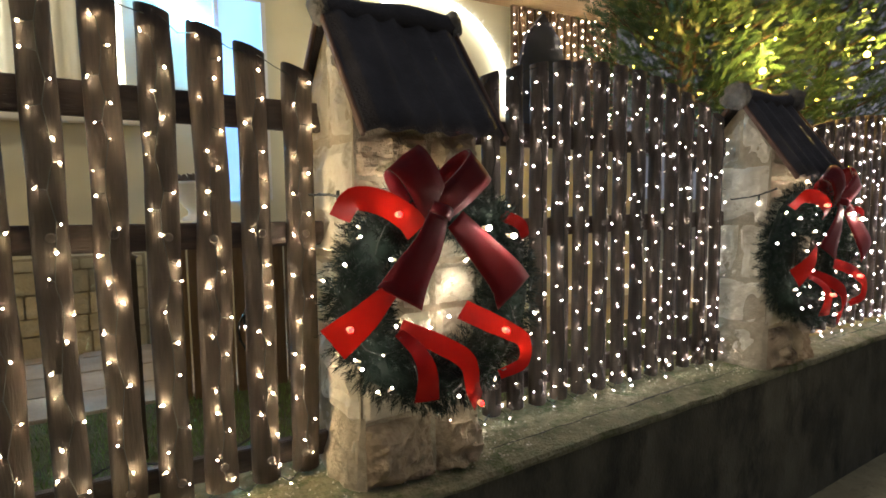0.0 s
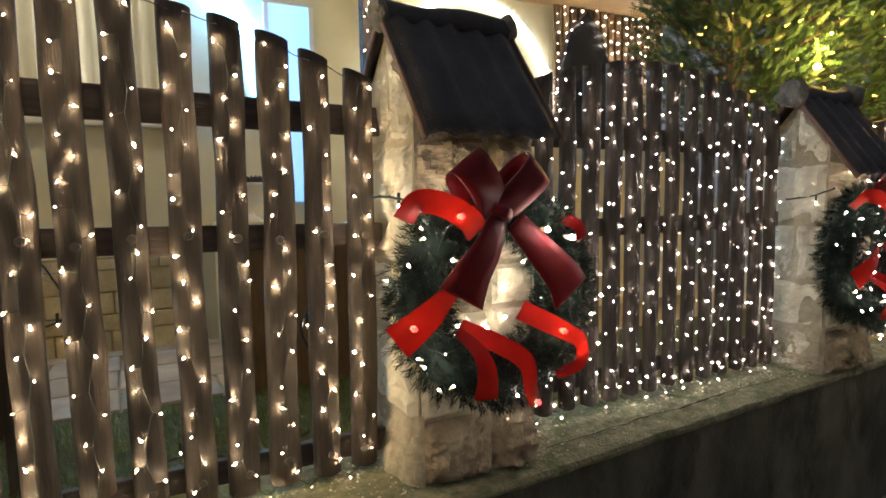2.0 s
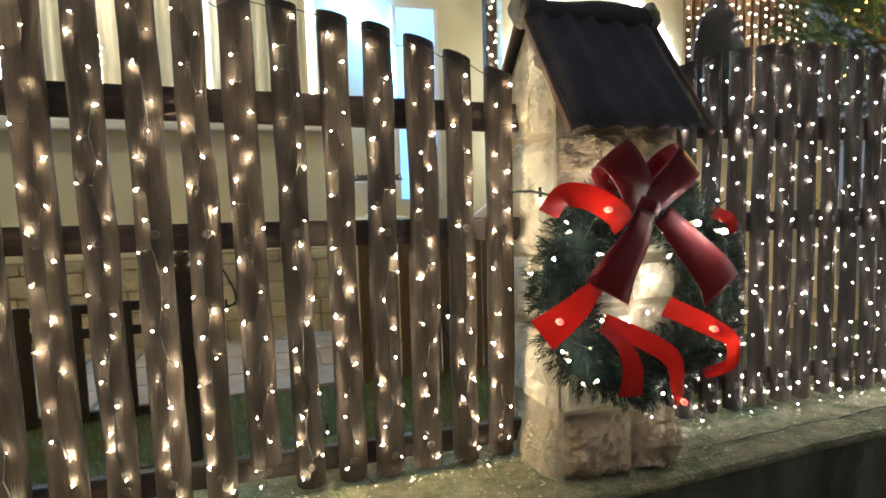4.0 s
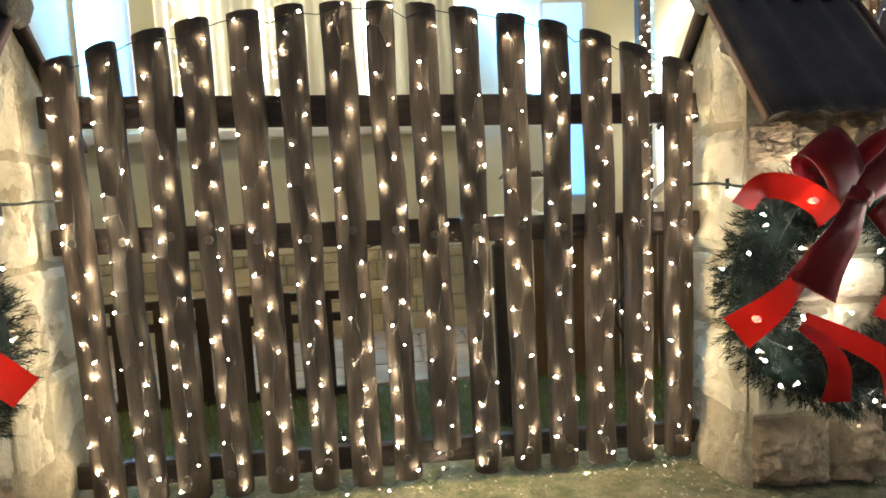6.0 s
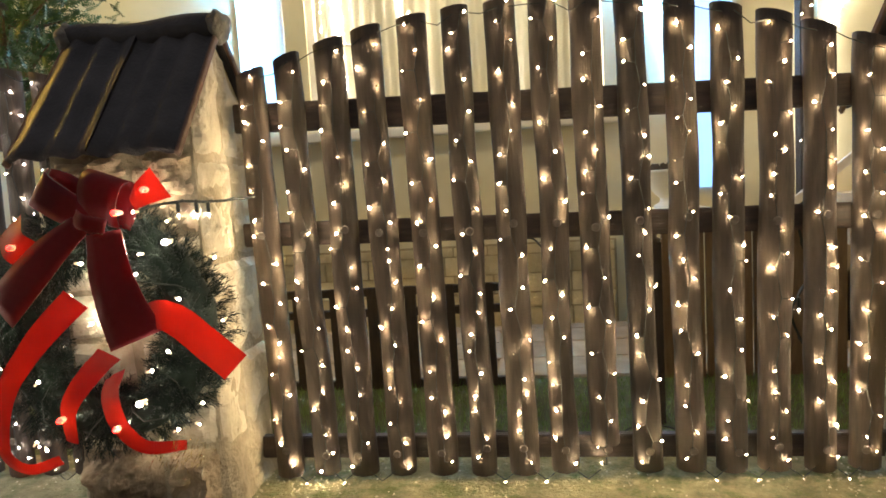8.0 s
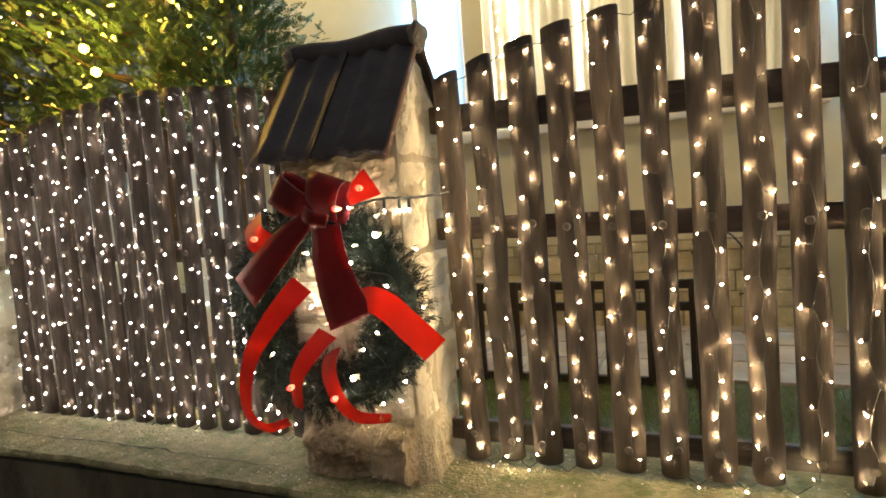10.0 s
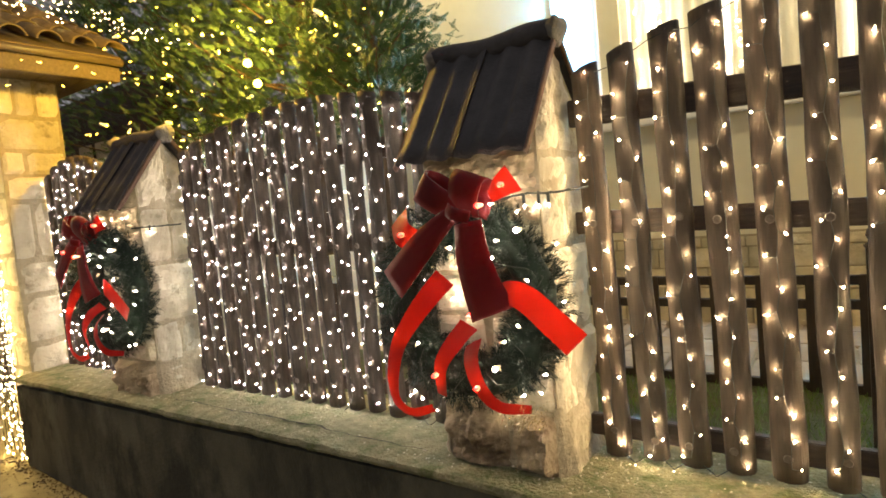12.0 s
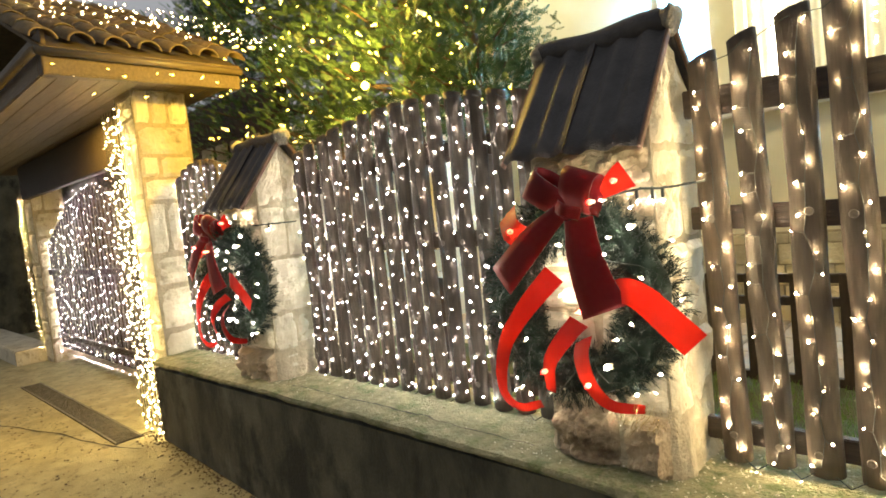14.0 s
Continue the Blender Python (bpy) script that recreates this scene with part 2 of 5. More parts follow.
def bulb_shape(r=0.0065):
    """A small bulb: a bright pointed core, and behind it a cap whose faint glow stands in for a halo; the last 18 faces
    are the cap's.
    """
    verts, faces = [], []
    for z, w in ((-0.9, 0.55), (-0.3, 1.0), (0.5, 0.85)):
        for k in range(6):
            a = math.pi * k / 3
            verts.append(Vector((math.cos(a) * w * r, math.sin(a) * w * r, z * r)))
    verts.append(Vector((0, 0, 1.05 * r)))
    for i in range(2):
        for k in range(6):
            k2 = (k + 1) % 6
            faces.append((i * 6 + k, i * 6 + k2, (i + 1) * 6 + k2, (i + 1) * 6 + k))
    faces += [(12 + k, 12 + (k + 1) % 6, 18) for k in range(6)]
    q = len(verts)
    for z, w in ((-0.6, 1.25), (-2.0, 1.05), (-4.2, 0.7)):
        for k in range(6):
            a = math.pi * k / 3
            verts.append(Vector((math.cos(a) * w * r, math.sin(a) * w * r, z * r)))
    for i in range(2):
        for k in range(6):
            k2 = (k + 1) % 6
            faces.append((q + i * 6 + k, q + (i + 1) * 6 + k, q + (i + 1) * 6 + k2, q + i * 6 + k2))
    for k in range(3):
        faces.append((q + 12, q + 13 + k, q + 14 + k))
    faces += [(q, q + 1, q + 2), (q, q + 2, q + 3), (q, q + 3, q + 4)]
    return verts, faces


def capped(me, count):
    """Gives the caps' faces of count bulbs their own material."""
    me.materials.append(BULB_HALO)
    per = len(me.polygons) // count
    me.polygons.foreach_set("material_index", ([0] * (per - 18) + [1] * 18) * count)
    return me


def bulb_cloud(name, places, material, r=0.0065):
    v0, f0 = bulb_shape(r)
    shapes = []
    for p in places:
        q = Euler((random.uniform(0, 6), random.uniform(0, 6), 0)).to_matrix()
        size = random.choice((0.62, 0.8, 0.95, 1.1, 1.2))
        shapes.append(([Vector(p) + q @ v * size for v in v0], f0))
    return capped(raw(name, *join(shapes), material, True), len(places))


BULB_MESH = {}


def bulb_mesh(material, r=0.0065):
    key = (material.name, r)
    if key not in BULB_MESH:
        BULB_MESH[key] = capped(raw("bulb", *bulb_shape(r), material, True), 1)
    return BULB_MESH[key]


# ---- ground, wall and cap ----
WALL_END, WALL_FAR = -5.95, 16.0
GROUND = -0.13


def street(x):
    """The street falls gently towards the east."""
    return GROUND - 0.07 * min(max(x + 6, 0), 2) - 0.012 * max(0, x + 4)


def rise(x):
    """The wall's cap climbs a little to the west."""
    t = min(max((-0.9 - x) / 2.4, 0), 1)
    return 0.035 * t * t * (3 - 2 * t)


def ground_sheet():
    bm = bmesh.new()
    xs = [-300, -60, -20] + [-14 + 0.5 * i for i in range(41)] + [16, 40, 300]
    ys = [-300, -60, -12] + [-6 + 0.5 * i for i in range(25)] + [10, 60, 300]
    grid = [[bm.verts.new((x, y, street(x) + 0.004 * noise.noise(Vector((x * 0.4, y * 0.4, 0))))) for x in xs] for y in ys]
    for j in range(len(ys) - 1):
        for i in range(len(xs) - 1):
            bm.faces.new((grid[j][i], grid[j][i + 1], grid[j + 1][i + 1], grid[j + 1][i]))
    solid("ground", bm, PAVING, "worn yellowish concrete paving of the street and driveway", "ground")


def front(x):
    """The wall's face runs slightly askew to the fence."""
    if x < -1.2:
        return -0.40
    return -0.40 + 0.0182 * (x + 1.2) if x < 1.0 else -0.36 + 0.043 * (min(x, 5.0) - 1.0)


def low_wall():
    bm = bmesh.new()
    n = 60
    rows = []
    for i in range(n + 1):
        x = WALL_END + (WALL_FAR - WALL_END) * i / n
        rows.append([bm.verts.new((x, y, z)) for y, z in ((front(x) + 0.014, -0.9), (front(x) + 0.014, 0.515), (0.20, 0.515), (0.20, -0.9))])
    for i in range(n):
        for j in range(4):
            k = (j + 1) % 4
            bm.faces.new((rows[i][j], rows[i + 1][j], rows[i + 1][k], rows[i][k]))
    bm.faces.new(rows[0])
    bm.faces.new(list(reversed(rows[-1])))
    bmesh.ops.recalc_face_normals(bm, faces=bm.faces[:])
    solid("low_wall", bm, WALLFACE, "low rendered garden wall with dark damp stains", "wall")
    bm = bmesh.new()
    n = 560
    prof = [(0.020, 0.508), (0.004, 0.510), (0.000, 0.524), (0.008, 0.542), (0.05, 0.550), (0.14, 0.554), (0.22, 0.556), (0.34, 0.557), (0.48, 0.556), (0.61, 0.55), (0.625, 0.48)]
    rows = []
    for i in range(n + 1):
        x = WALL_END - 0.02 + (WALL_FAR - WALL_END + 0.02) * i / n
        deep = (0.235 - front(x)) / 0.625
        row = []
        for u, z in prof:
            y = front(x) + u * deep
            k = noise.noise(Vector((x * 6, y * 9, z * 6))) * 0.006 + noise.noise(Vector((x * 1.3, y * 2, 4))) * 0.006
            edge = noise.noise(Vector((x * 11, 7, z * 20))) * 0.008 + noise.noise(Vector((x * 2.5, 3, z * 9))) * 0.007 if u < 0.03 else 0
            row.append(bm.verts.new((x, y + edge, z + k + (rise(x) if z > 0.5 else 0))))
        rows.append(row)
    for i in range(n):
        for j in range(len(prof) - 1):
            bm.faces.new((rows[i][j], rows[i + 1][j], rows[i + 1][j + 1], rows[i][j + 1]))
    bm.faces.new(rows[0])
    bm.faces.new(list(reversed(rows[-1])))
    cap = solid("wall_cap", bm, CONCRETE, "rough mossy concrete cap of the low wall", "wall cap")
    # the crack that runs along the cap, as a dark thin groove of broken mortar
    for name, a, b in (("crack", 1.5, 3.3), ("crack", -3.9, -2.0), ("crack", 3.9, 7.0)):
        k = 46
        verts, faces = [], []
        for i in range(k + 1):
            x = a + (b - a) * i / k
            y = front(x) + 0.13 + 0.035 * noise.noise(Vector((x * 3.1, 1, 0))) + 0.02 * noise.noise(Vector((x * 11, 3, 0)))
            w = 0.002 + 0.011 * abs(noise.noise(Vector((x * 7, 5, 0))))
            verts += [(x, y - w, 0.5615 + rise(x)), (x, y + w, 0.5615 + rise(x))]
            if i:
                q = 2 * i
                faces.append((q - 2, q, q + 1, q - 1))
        part(name, raw("crack", verts, faces, CRACK), None, cap)


ground_sheet()
low_wall()


# ---- fence panels ----
def picket_mesh(seed, height, top_slope, short=0.0, half=0.051):
    """A waney-edged slab: rounded front, wavy sides, a bowed top."""
    rng = random.Random(seed)
    w, d = half + rng.uniform(-0.003, 0.003), 0.024
    n = 22
    ph = rng.uniform(0, 50)
    verts, faces = [], []
    prof = [(-1, 0.013), (-0.93, -0.002), (-0.62, -0.0115), (0, -0.0145), (0.62, -0.0115), (0.93, -0.002), (1, 0.013)]
    for i in range(n + 1):
        t = i / n
        z = short + (height - short) * t
        wob = 0.012 * noise.noise(Vector((z * 2.3, ph, 0))) * math.sin(math.pi * t)
        left = w + 0.007 * noise.noise(Vector((z * 4, ph + 9, 0)))
        right = w + 0.007 * noise.noise(Vector((z * 4, ph + 19, 0)))
        for u, y in prof:
            zz = z
            if t > 0.999:
                zz += top_slope * u * 0.5 - 0.004 * u * u
            if t < 0.001:
                zz += 0.010 * u * u
            verts.append((wob + u * (left if u < 0 else right), y, zz))
        verts.append((wob + right * 0.99, d, verts[-1][2]))
        verts.append((wob - left * 0.99, d, verts[-7][2]))
    m = len(prof) + 2
    for i in range(n):
        for k in range(m):
            k2 = (k + 1) % m
            faces.append((i * m + k, i * m + k2, (i + 1) * m + k2, (i + 1) * m + k))
    faces.append(tuple(reversed(range(m))))
    faces.append(tuple(n * m + k for k in range(m)))
    me = raw("picket", verts, faces, WOOD, True)
    me.polygons.foreach_set("use_smooth", [len(p.vertices) == 4 for p in me.polygons])
    return me


def screw_mesh():
    bm = bmesh.new()
    bmesh.ops.create_cone(bm, cap_ends=True, segments=10, radius1=0.0155, radius2=0.0125, depth=0.006)
    bmesh.ops.rotate(bm, verts=bm.verts[:], matrix=Matrix.Rotation(radians(90), 3, "X"))
    return mesh_of(bm, "screw", STEEL)


def panel(xs, bottom, top, rails, seed, label, short=(), heads=None, half=0.051):
    """A panel of pickets; top: z over x; rails: (z at the first picket, z at the last, height)."""
    th = thing("fence_panel", (xs[0], 0, bottom), label, "fence", "picket fence panels along the wall")
    screw = screw_mesh()
    rng = random.Random(seed)
    for i, x in enumerate(xs):
        low = 0.105 if i in short else 0.0
        h = top(x) - bottom
        slope = (top(x + 0.05) - top(x - 0.05))
        p = part("picket", picket_mesh(seed * 50 + i, h, slope, low + rng.uniform(-0.006, 0.006), half), None, th, at=(x - xs[0], 0, 0))
        lean = math.atan2(heads[i] - x, h) if heads else rng.uniform(-0.006, 0.006)
        p.rotation_euler = (rng.uniform(-0.004, 0.004), lean, rng.uniform(-0.05, 0.05))
        for a, b, _ in rails[1:]:
            f = i / (len(xs) - 1)
            part("screw", screw, None, p, at=(rng.uniform(-0.015, 0.015), -0.0165, a + (b - a) * f - bottom + rng.uniform(-0.015, 0.015)))
    for a, b, h in rails:
        bm = box(xs[0] - 0.115, xs[-1] + 0.105, 0.027, 0.065, -h / 2, h / 2, 0.004)
        for v in bm.verts:
            v.co.z += a + (b - a) * (v.co.x - xs[0]) / (xs[-1] - xs[0]) - bottom
            v.co.x -= xs[0]
        part("rail", bm, RAIL, th)
    return th


CENTRE = [-1.256, -1.111, -0.969, -0.819, -0.666, -0.515, -0.365, -0.217, -0.068, 0.078, 0.225, 0.366, 0.510, 0.661, 0.806]
HEADS = [-1.288, -1.150, -0.990, -0.848, -0.686, -0.530, -0.376, -0.233, -0.091, 0.058, 0.219, 0.372, 0.520, 0.660, 0.822]
RIGHT = [1.525] + [1.662 + 0.1335 * i for i in range(13)]
LEFT = [-3.945 + 0.1425 * i for i in range(14)]
FARRIGHT = [4.08 + 0.1385 * i for i in range(20)]
FARLEFT = [-5.86 + 0.1385 * i for i in range(8)]


def arch(mid, half, peak, drop, tilt=0.0):
    return lambda x: peak - drop * ((x - mid) / half) ** 2 + tilt * (x - mid)


top_c = arch(-0.30, 1.05, 2.258, 0.20)
top_r = arch(2.40, 0.85, 2.205, 0.17, -0.03)
top_l = arch(-2.95, 1.05, 2.25, 0.15, 0.0)
top_fr = arch(5.4, 1.3, 2.12, 0.16)
top_fl = arch(-5.4, 0.5, 2.27, 0.14)
R3 = [(1.928, 1.872, 0.105), (1.496, 1.452, 0.088), (0.672, 0.648, 0.085)]
panel(CENTRE, 0.572, top_c, R3, 1, "dark brown waney-edged picket fence panel wound with string lights", short=(8,), heads=HEADS)
panel(RIGHT, 0.592, top_r, [(1.85, 1.83, 0.105), (1.43, 1.42, 0.085), (0.72, 0.71, 0.08)], 2, "dark brown picket fence panel covered with a net of lights", half=0.043)
panel(LEFT, 0.585, top_l, [(1.93, 1.93, 0.1), (1.47, 1.47, 0.085), (0.72, 0.72, 0.08)], 3, "brown picket fence panel glittering with a net of lights")
panel(FARRIGHT, 0.60, top_fr, [(1.82, 1.80, 0.1), (1.4, 1.38, 0.085), (0.72, 0.72, 0.08)], 4, "dark picket fence panel beyond the second pillar, full of lights")
panel(FARLEFT, 0.585, top_fl, [(1.9, 1.9, 0.1), (1.47, 1.47, 0.085), (0.72, 0.72, 0.08)], 5, "short arched picket panel beside the gate column, full of lights")


# ---- string lights on the fences ----
def string_lights(name, xs, bottom, top, step, material, label, seed, each=False, spread=0.043, gap=False, loose=2.5, r=0.0025, heads=None):
    """Strings that run up and down the pickets; a bulb every step or so on either side, on a thin dark cable."""
    rng = random.Random(seed)
    th = thing(name, (xs[0], 0, bottom), label, "string lights", "strings of lights on the fence")
    o = Vector((xs[0], 0, bottom))
    cables, places = [], []
    for i, x in enumerate(xs):
        z = bottom + rng.uniform(0.03, 0.07)
        t = top(x)
        line = []
        side = rng.choice((-1, 1))
        while z < t - 0.015:
            u = side * rng.uniform(0.25, 1.0) * spread
            if heads:
                u += (heads[i] - x) * (z - bottom) / (t - bottom)
            line.append((x + u * 0.25 + rng.uniform(-0.004, 0.004) - o.x, -0.0175, z - o.z))
            b = Vector((x + u, -0.021 - rng.uniform(0, 0.006), z + rng.uniform(-0.012, 0.012))) - o
            places.append(b)
            a = Vector(line[-1])
            cables.append(tube([a, a * 0.5 + b * 0.5 + Vector((0, -0.004, 0)), b], 0.0016, 3))
            side = -side if rng.random() < 0.72 else side
            z += step * rng.uniform(0.72, 1.3)
        if len(line) > 1:
            cables.append(tube(line, 0.0017, 3))
        if gap and i + 1 < len(xs):
            z = bottom + rng.uniform(0.0, 0.1)
            while z < min(t, top(xs[i + 1])) - 0.03:
                places.append(Vector((x + (xs[1] - xs[0]) * rng.uniform(0.4, 0.6), -0.032 + rng.uniform(-0.008, 0.008), z)) - o)
                z += step * loose * rng.uniform(0.7, 1.5)
    for i in range(len(xs) - 1):
        a = Vector((xs[i] + 0.02, -0.018, top(xs[i]) - 0.03)) - o
        b = Vector((xs[i + 1] - 0.02, -0.018, top(xs[i + 1]) - 0.03)) - o
        m = (a + b) / 2 + Vector((0, 0, rng.uniform(-0.03, 0.01)))
        cables.append(tube([a, m, b], 0.002, 3))
        if rng.random() < 0.6:
            a = Vector((xs[i] + 0.03, -0.018, bottom + 0.02)) - o
            b = Vector((xs[i + 1] - 0.03, -0.018, bottom + 0.02)) - o
            m = (a + b) / 2 + Vector((0, -0.01, -0.03))
            cables.append(tube([a, m, b], 0.002, 3))
            places.append(m + Vector((0, -0.004, -0.008)))
    part("cable", raw("cable", *join(cables), CABLE), None, th, "thin dark green cable")
    if each:
        me = bulb_mesh(material, r)
        places.sort(key=lambda p: abs(p.x + o.x))
        for p in places[:300]:
            b = part("bulb", me, None, th, at=p)
            b.rotation_euler = (rng.uniform(0, 6), rng.uniform(0, 6), 0)
            b.scale = [rng.choice((0.65, 0.8, 0.95, 1.1, 1.2))] * 3
        places = places[300:]
    if places:
        tagged(part("light_net", bulb_cloud("light_net", places, material, r), None, th), kind="stuff")
    return th


string_lights("string_lights", CENTRE, 0.572, top_c, 0.082, BULB_WARM, "warm white fairy lights on dark cable, wound on the pickets", 11, each=True, r=0.0031, heads=HEADS)
string_lights("net_lights", RIGHT, 0.60, top_r, 0.088, BULB_COOL, "white fairy lights hung over the picket panel", 12, each=True, gap=True, loose=3.2)
string_lights("net_lights", LEFT, 0.585, top_l, 0.078, BULB_NET, "dense white fairy lights hung over the picket panel", 13, each=True, gap=True, r=0.0023)
string_lights("net_lights", FARRIGHT, 0.60, top_fr, 0.085, BULB_COOL, "dense white fairy lights hung over the picket panel", 14, gap=True)
string_lights("net_lights", FARLEFT, 0.585, top_fl, 0.07, BULB_COOL, "dense white fairy lights hung over the picket panel", 15, gap=True)


# ---- stone pillars with little tiled roofs ----
def stone_mesh(name, quad, depth, seed, material, rough=0.012, n=9, gap=0.0045):
    """A split stone over a four-cornered patch (u, v), proud by depth towards -y, with a rough face and worn edges."""
    c = [Vector((u, v)) for u, v in quad]
    mid = sum(c, Vector((0, 0))) / 4
    c = [q + (mid - q).normalized() * gap * 1.3 for q in c]
    verts, faces = [], []
    for j in range(n + 1):
        for i in range(n + 1):
            s, t = i / n, j / n
            q = (c[0] * (1 - s) + c[1] * s) * (1 - t) + (c[3] * (1 - s) + c[2] * s) * t
            e = min(min(s, 1 - s) * (c[1] - c[0]).length, min(t, 1 - t) * (c[3] - c[0]).length)
            lift = min(1.0, e / 0.03)
            lift = lift * lift * (3 - 2 * lift)
            k = Vector((q.x * 9, q.y * 9, seed * 3.7))
            rel = noise.fractal(k, 0.8, 2.1, 5) * rough * 2.2 + noise.noise(k * 0.35) * rough
            wob = 0.004 * noise.noise(Vector((q.x * 25, q.y * 25, seed)))
            y = 0.006 - lift * (depth + 0.006) - lift * rel
            verts.append((q.x + wob, y, q.y + wob))
    for j in range(n):
        for i in range(n):
            a = j * (n + 1) + i
            faces.append((a, a + 1, a + n + 2, a + n + 1))
    return raw(name, verts, faces, material, False)


def pillar(x0, label, seed, width=0.52, face=-0.235, back=0.185, base=0.545, eave=1.80, peak=2.20, over=0.025, lump=0.062):
    rng = random.Random(seed)
    x1 = x0 + width
    th = thing("stone_pillar", (x0, 0, base), label, "pillar", "stone pillars with tiled roofs on the wall")
    mid = -0.03
    bm = bmesh.new()
    # the gable closes up to the underside of the tiles
    top = peak - base
    prof = [(face, 0), (back, 0), (back, top - 0.235), (mid, top), (face, top - 0.255)]
    rings = [[bm.verts.new((x, y, z)) for y, z in prof] for x in (0.0, width)]
    for i in range(5):
        j = (i + 1) % 5
        bm.faces.new((rings[0][i], rings[1][i], rings[1][j], rings[0][j]))
    bm.faces.new(rings[0])
    bm.faces.new(list(reversed(rings[1])))
    bmesh.ops.recalc_face_normals(bm, faces=bm.faces[:])
    part("core", bm, MORTAR, th, "rough mortar between the stones")
    h = eave - base
    # front: courses of split stones
    courses = [0, 0.25, 0.42, 0.63, 0.80, 0.98, 1.10, h]
    for j in range(len(courses) - 1):
        a, b = courses[j], courses[j + 1]
        cuts = [0.0]
        k = rng.choice((2, 2, 3)) if j else 2
        for i in range(1, k):
            cuts.append(width * (i / k + rng.uniform(-0.09, 0.09)) if j else width * 0.60)
        cuts.append(width)
        for i in range(k):
            sk = rng.uniform(-0.012, 0.012)
            quad = [(cuts[i], a), (cuts[i + 1], a), (cuts[i + 1] + (sk if i < k - 1 else 0), b), (cuts[i] - (sk if i else 0), b)]
            deep = 0.055 if j == 0 else rng.uniform(0.016, 0.034)
            me = stone_mesh("stone", quad, deep, rng.uniform(0, 90), SHADED_STONE if j == 0 else STONE if j in (5, 6) else PALE, 0.024 if j == 0 else 0.030 if j in (5, 6) else 0.010, 14)
            part("stone", me, None, th, at=(0, face, 0))
    # sides: tall pale slabs, with two cut to the gable
    for sx, turn in ((0.0, -90), (width, 90)):
        depth = back - face

        def side(quad, deep, rough=0.012):
            me = stone_mesh("side_stone", quad, deep, rng.uniform(0, 90), PALE, rough, 9, 0.0025)
            o = part("side_stone", me, None, th, at=(sx, back if turn < 0 else face, 0))
            o.rotation_euler = (0, 0, radians(turn))

        rows = [0, 0.22 + rng.uniform(-0.03, 0.03), 0.50 + rng.uniform(-0.04, 0.04), 0.84 + rng.uniform(-0.04, 0.04), h - 0.02]
        for j in range(4):
            a, b = rows[j], rows[j + 1]
            if j % 2 == seed % 2:
                side([(0, a), (depth, a), (depth, b), (0, b)], rng.uniform(0.012, 0.018), 0.012)
            else:
                c = depth * rng.uniform(0.4, 0.6)
                side([(0, a), (c, a), (c, b), (0, b)], rng.uniform(0.012, 0.018))
                side([(c, a), (depth, a), (depth, b), (c, b)], rng.uniform(0.010, 0.016))
        m = back - mid if turn < 0 else mid - face
        lows = (top - 0.235, top - 0.255) if turn < 0 else (top - 0.255, top - 0.235)
        side([(0.0, h - 0.02), (m, h - 0.02), (m, top), (0.0, lows[0])], 0.012)
        side([(m, h - 0.02), (depth, h - 0.02), (depth, lows[1]), (m, top)], 0.012)
    # mortar spread against the foot of either side
    for sx, way in ((0.0, -1), (width, 1)):
        verts, faces = [], []
        n, m = 22, 16
        tall = 0.30
        for j in range(m + 1):
            z = tall * j / m
            for i in range(n + 1):
                y = face - 0.012 + (back - face + 0.012) * i / n
                k = Vector((y * 8, z * 7, seed + way * 3))
                out = 0.010 + 0.042 * max(0, 1 - j / m) ** 1.4 + 0.026 * noise.fractal(k, 0.8, 2.1, 4) * (1 - j / m) ** 0.5
                out = out * min(1.0, i / 4 + 0.1, (n - i) / 4 + 0.1) if 0 < i < n and j < m else -0.012
                verts.append((sx + way * out, y, z - 0.012))
        for j in range(m):
            for i in range(n):
                a = j * (n + 1) + i
                faces.append((a, a + 1, a + n + 2, a + n + 1))
        part("mortar_foot", raw("mortar_foot", verts, faces, MORTAR), None, th, "rough mortar spread against the pillar's foot")
    # roof: two waved tiles on either slope, ridge caps, clay-coloured rims
    roof_w = width + 2 * over
    ridge = Vector((0, mid, peak - base + 0.055))
    for sign, reach, low in ((-1, 0.345, 0.452), (1, 0.345, 0.40)):
        for k in range(2):
            n, m = 28, 6
            xa = -over + k * roof_w / 2 - (0.012 if k else 0)
            xb = -over + (k + 1) * roof_w / 2
            verts, faces = [], []
            for layer in (0, 1):
                for j in range(m + 1):
                    t = j / m
                    for i in range(n + 1):
                        x = xa + (xb - xa) * i / n
                        f = ((x + over) / 0.108) % 1.0
                        wave = 0.0095 * (1 - math.cos(2 * math.pi * f))
                        sag = 0.004 * noise.noise(Vector((x * 5, t * 3, seed + sign)))
                        up = 0.012 - (0.018 * layer) + wave + sag + 0.006 * (1 - k)
                        y = ridge.y + sign * (reach * t + up * 0.8)
                        z = ridge.z - low * t + up * 0.6 - 0.02
                        verts.append((x, y, z + (0.01 * (k if sign < 0 else 1 - k)) * (t - 1)))
            q = (n + 1) * (m + 1)
            for layer in (0, 1):
                for j in range(m):
                    for i in range(n):
                        a = layer * q + j * (n + 1) + i
                        faces.append((a, a + 1, a + n + 2, a + n + 1))
            for i in range(n):
                a = m * (n + 1) + i
                faces.append((a, a + 1, q + a + 1, q + a))
            for j in range(m):
                for e in (0, n):
                    a = j * (n + 1) + e
                    faces.append((a, a + n + 1, q + a + n + 1, q + a))
            part("roof_tile", raw("roof_tile", verts, faces, TILE, True), None, th, "dark waved roof tile")
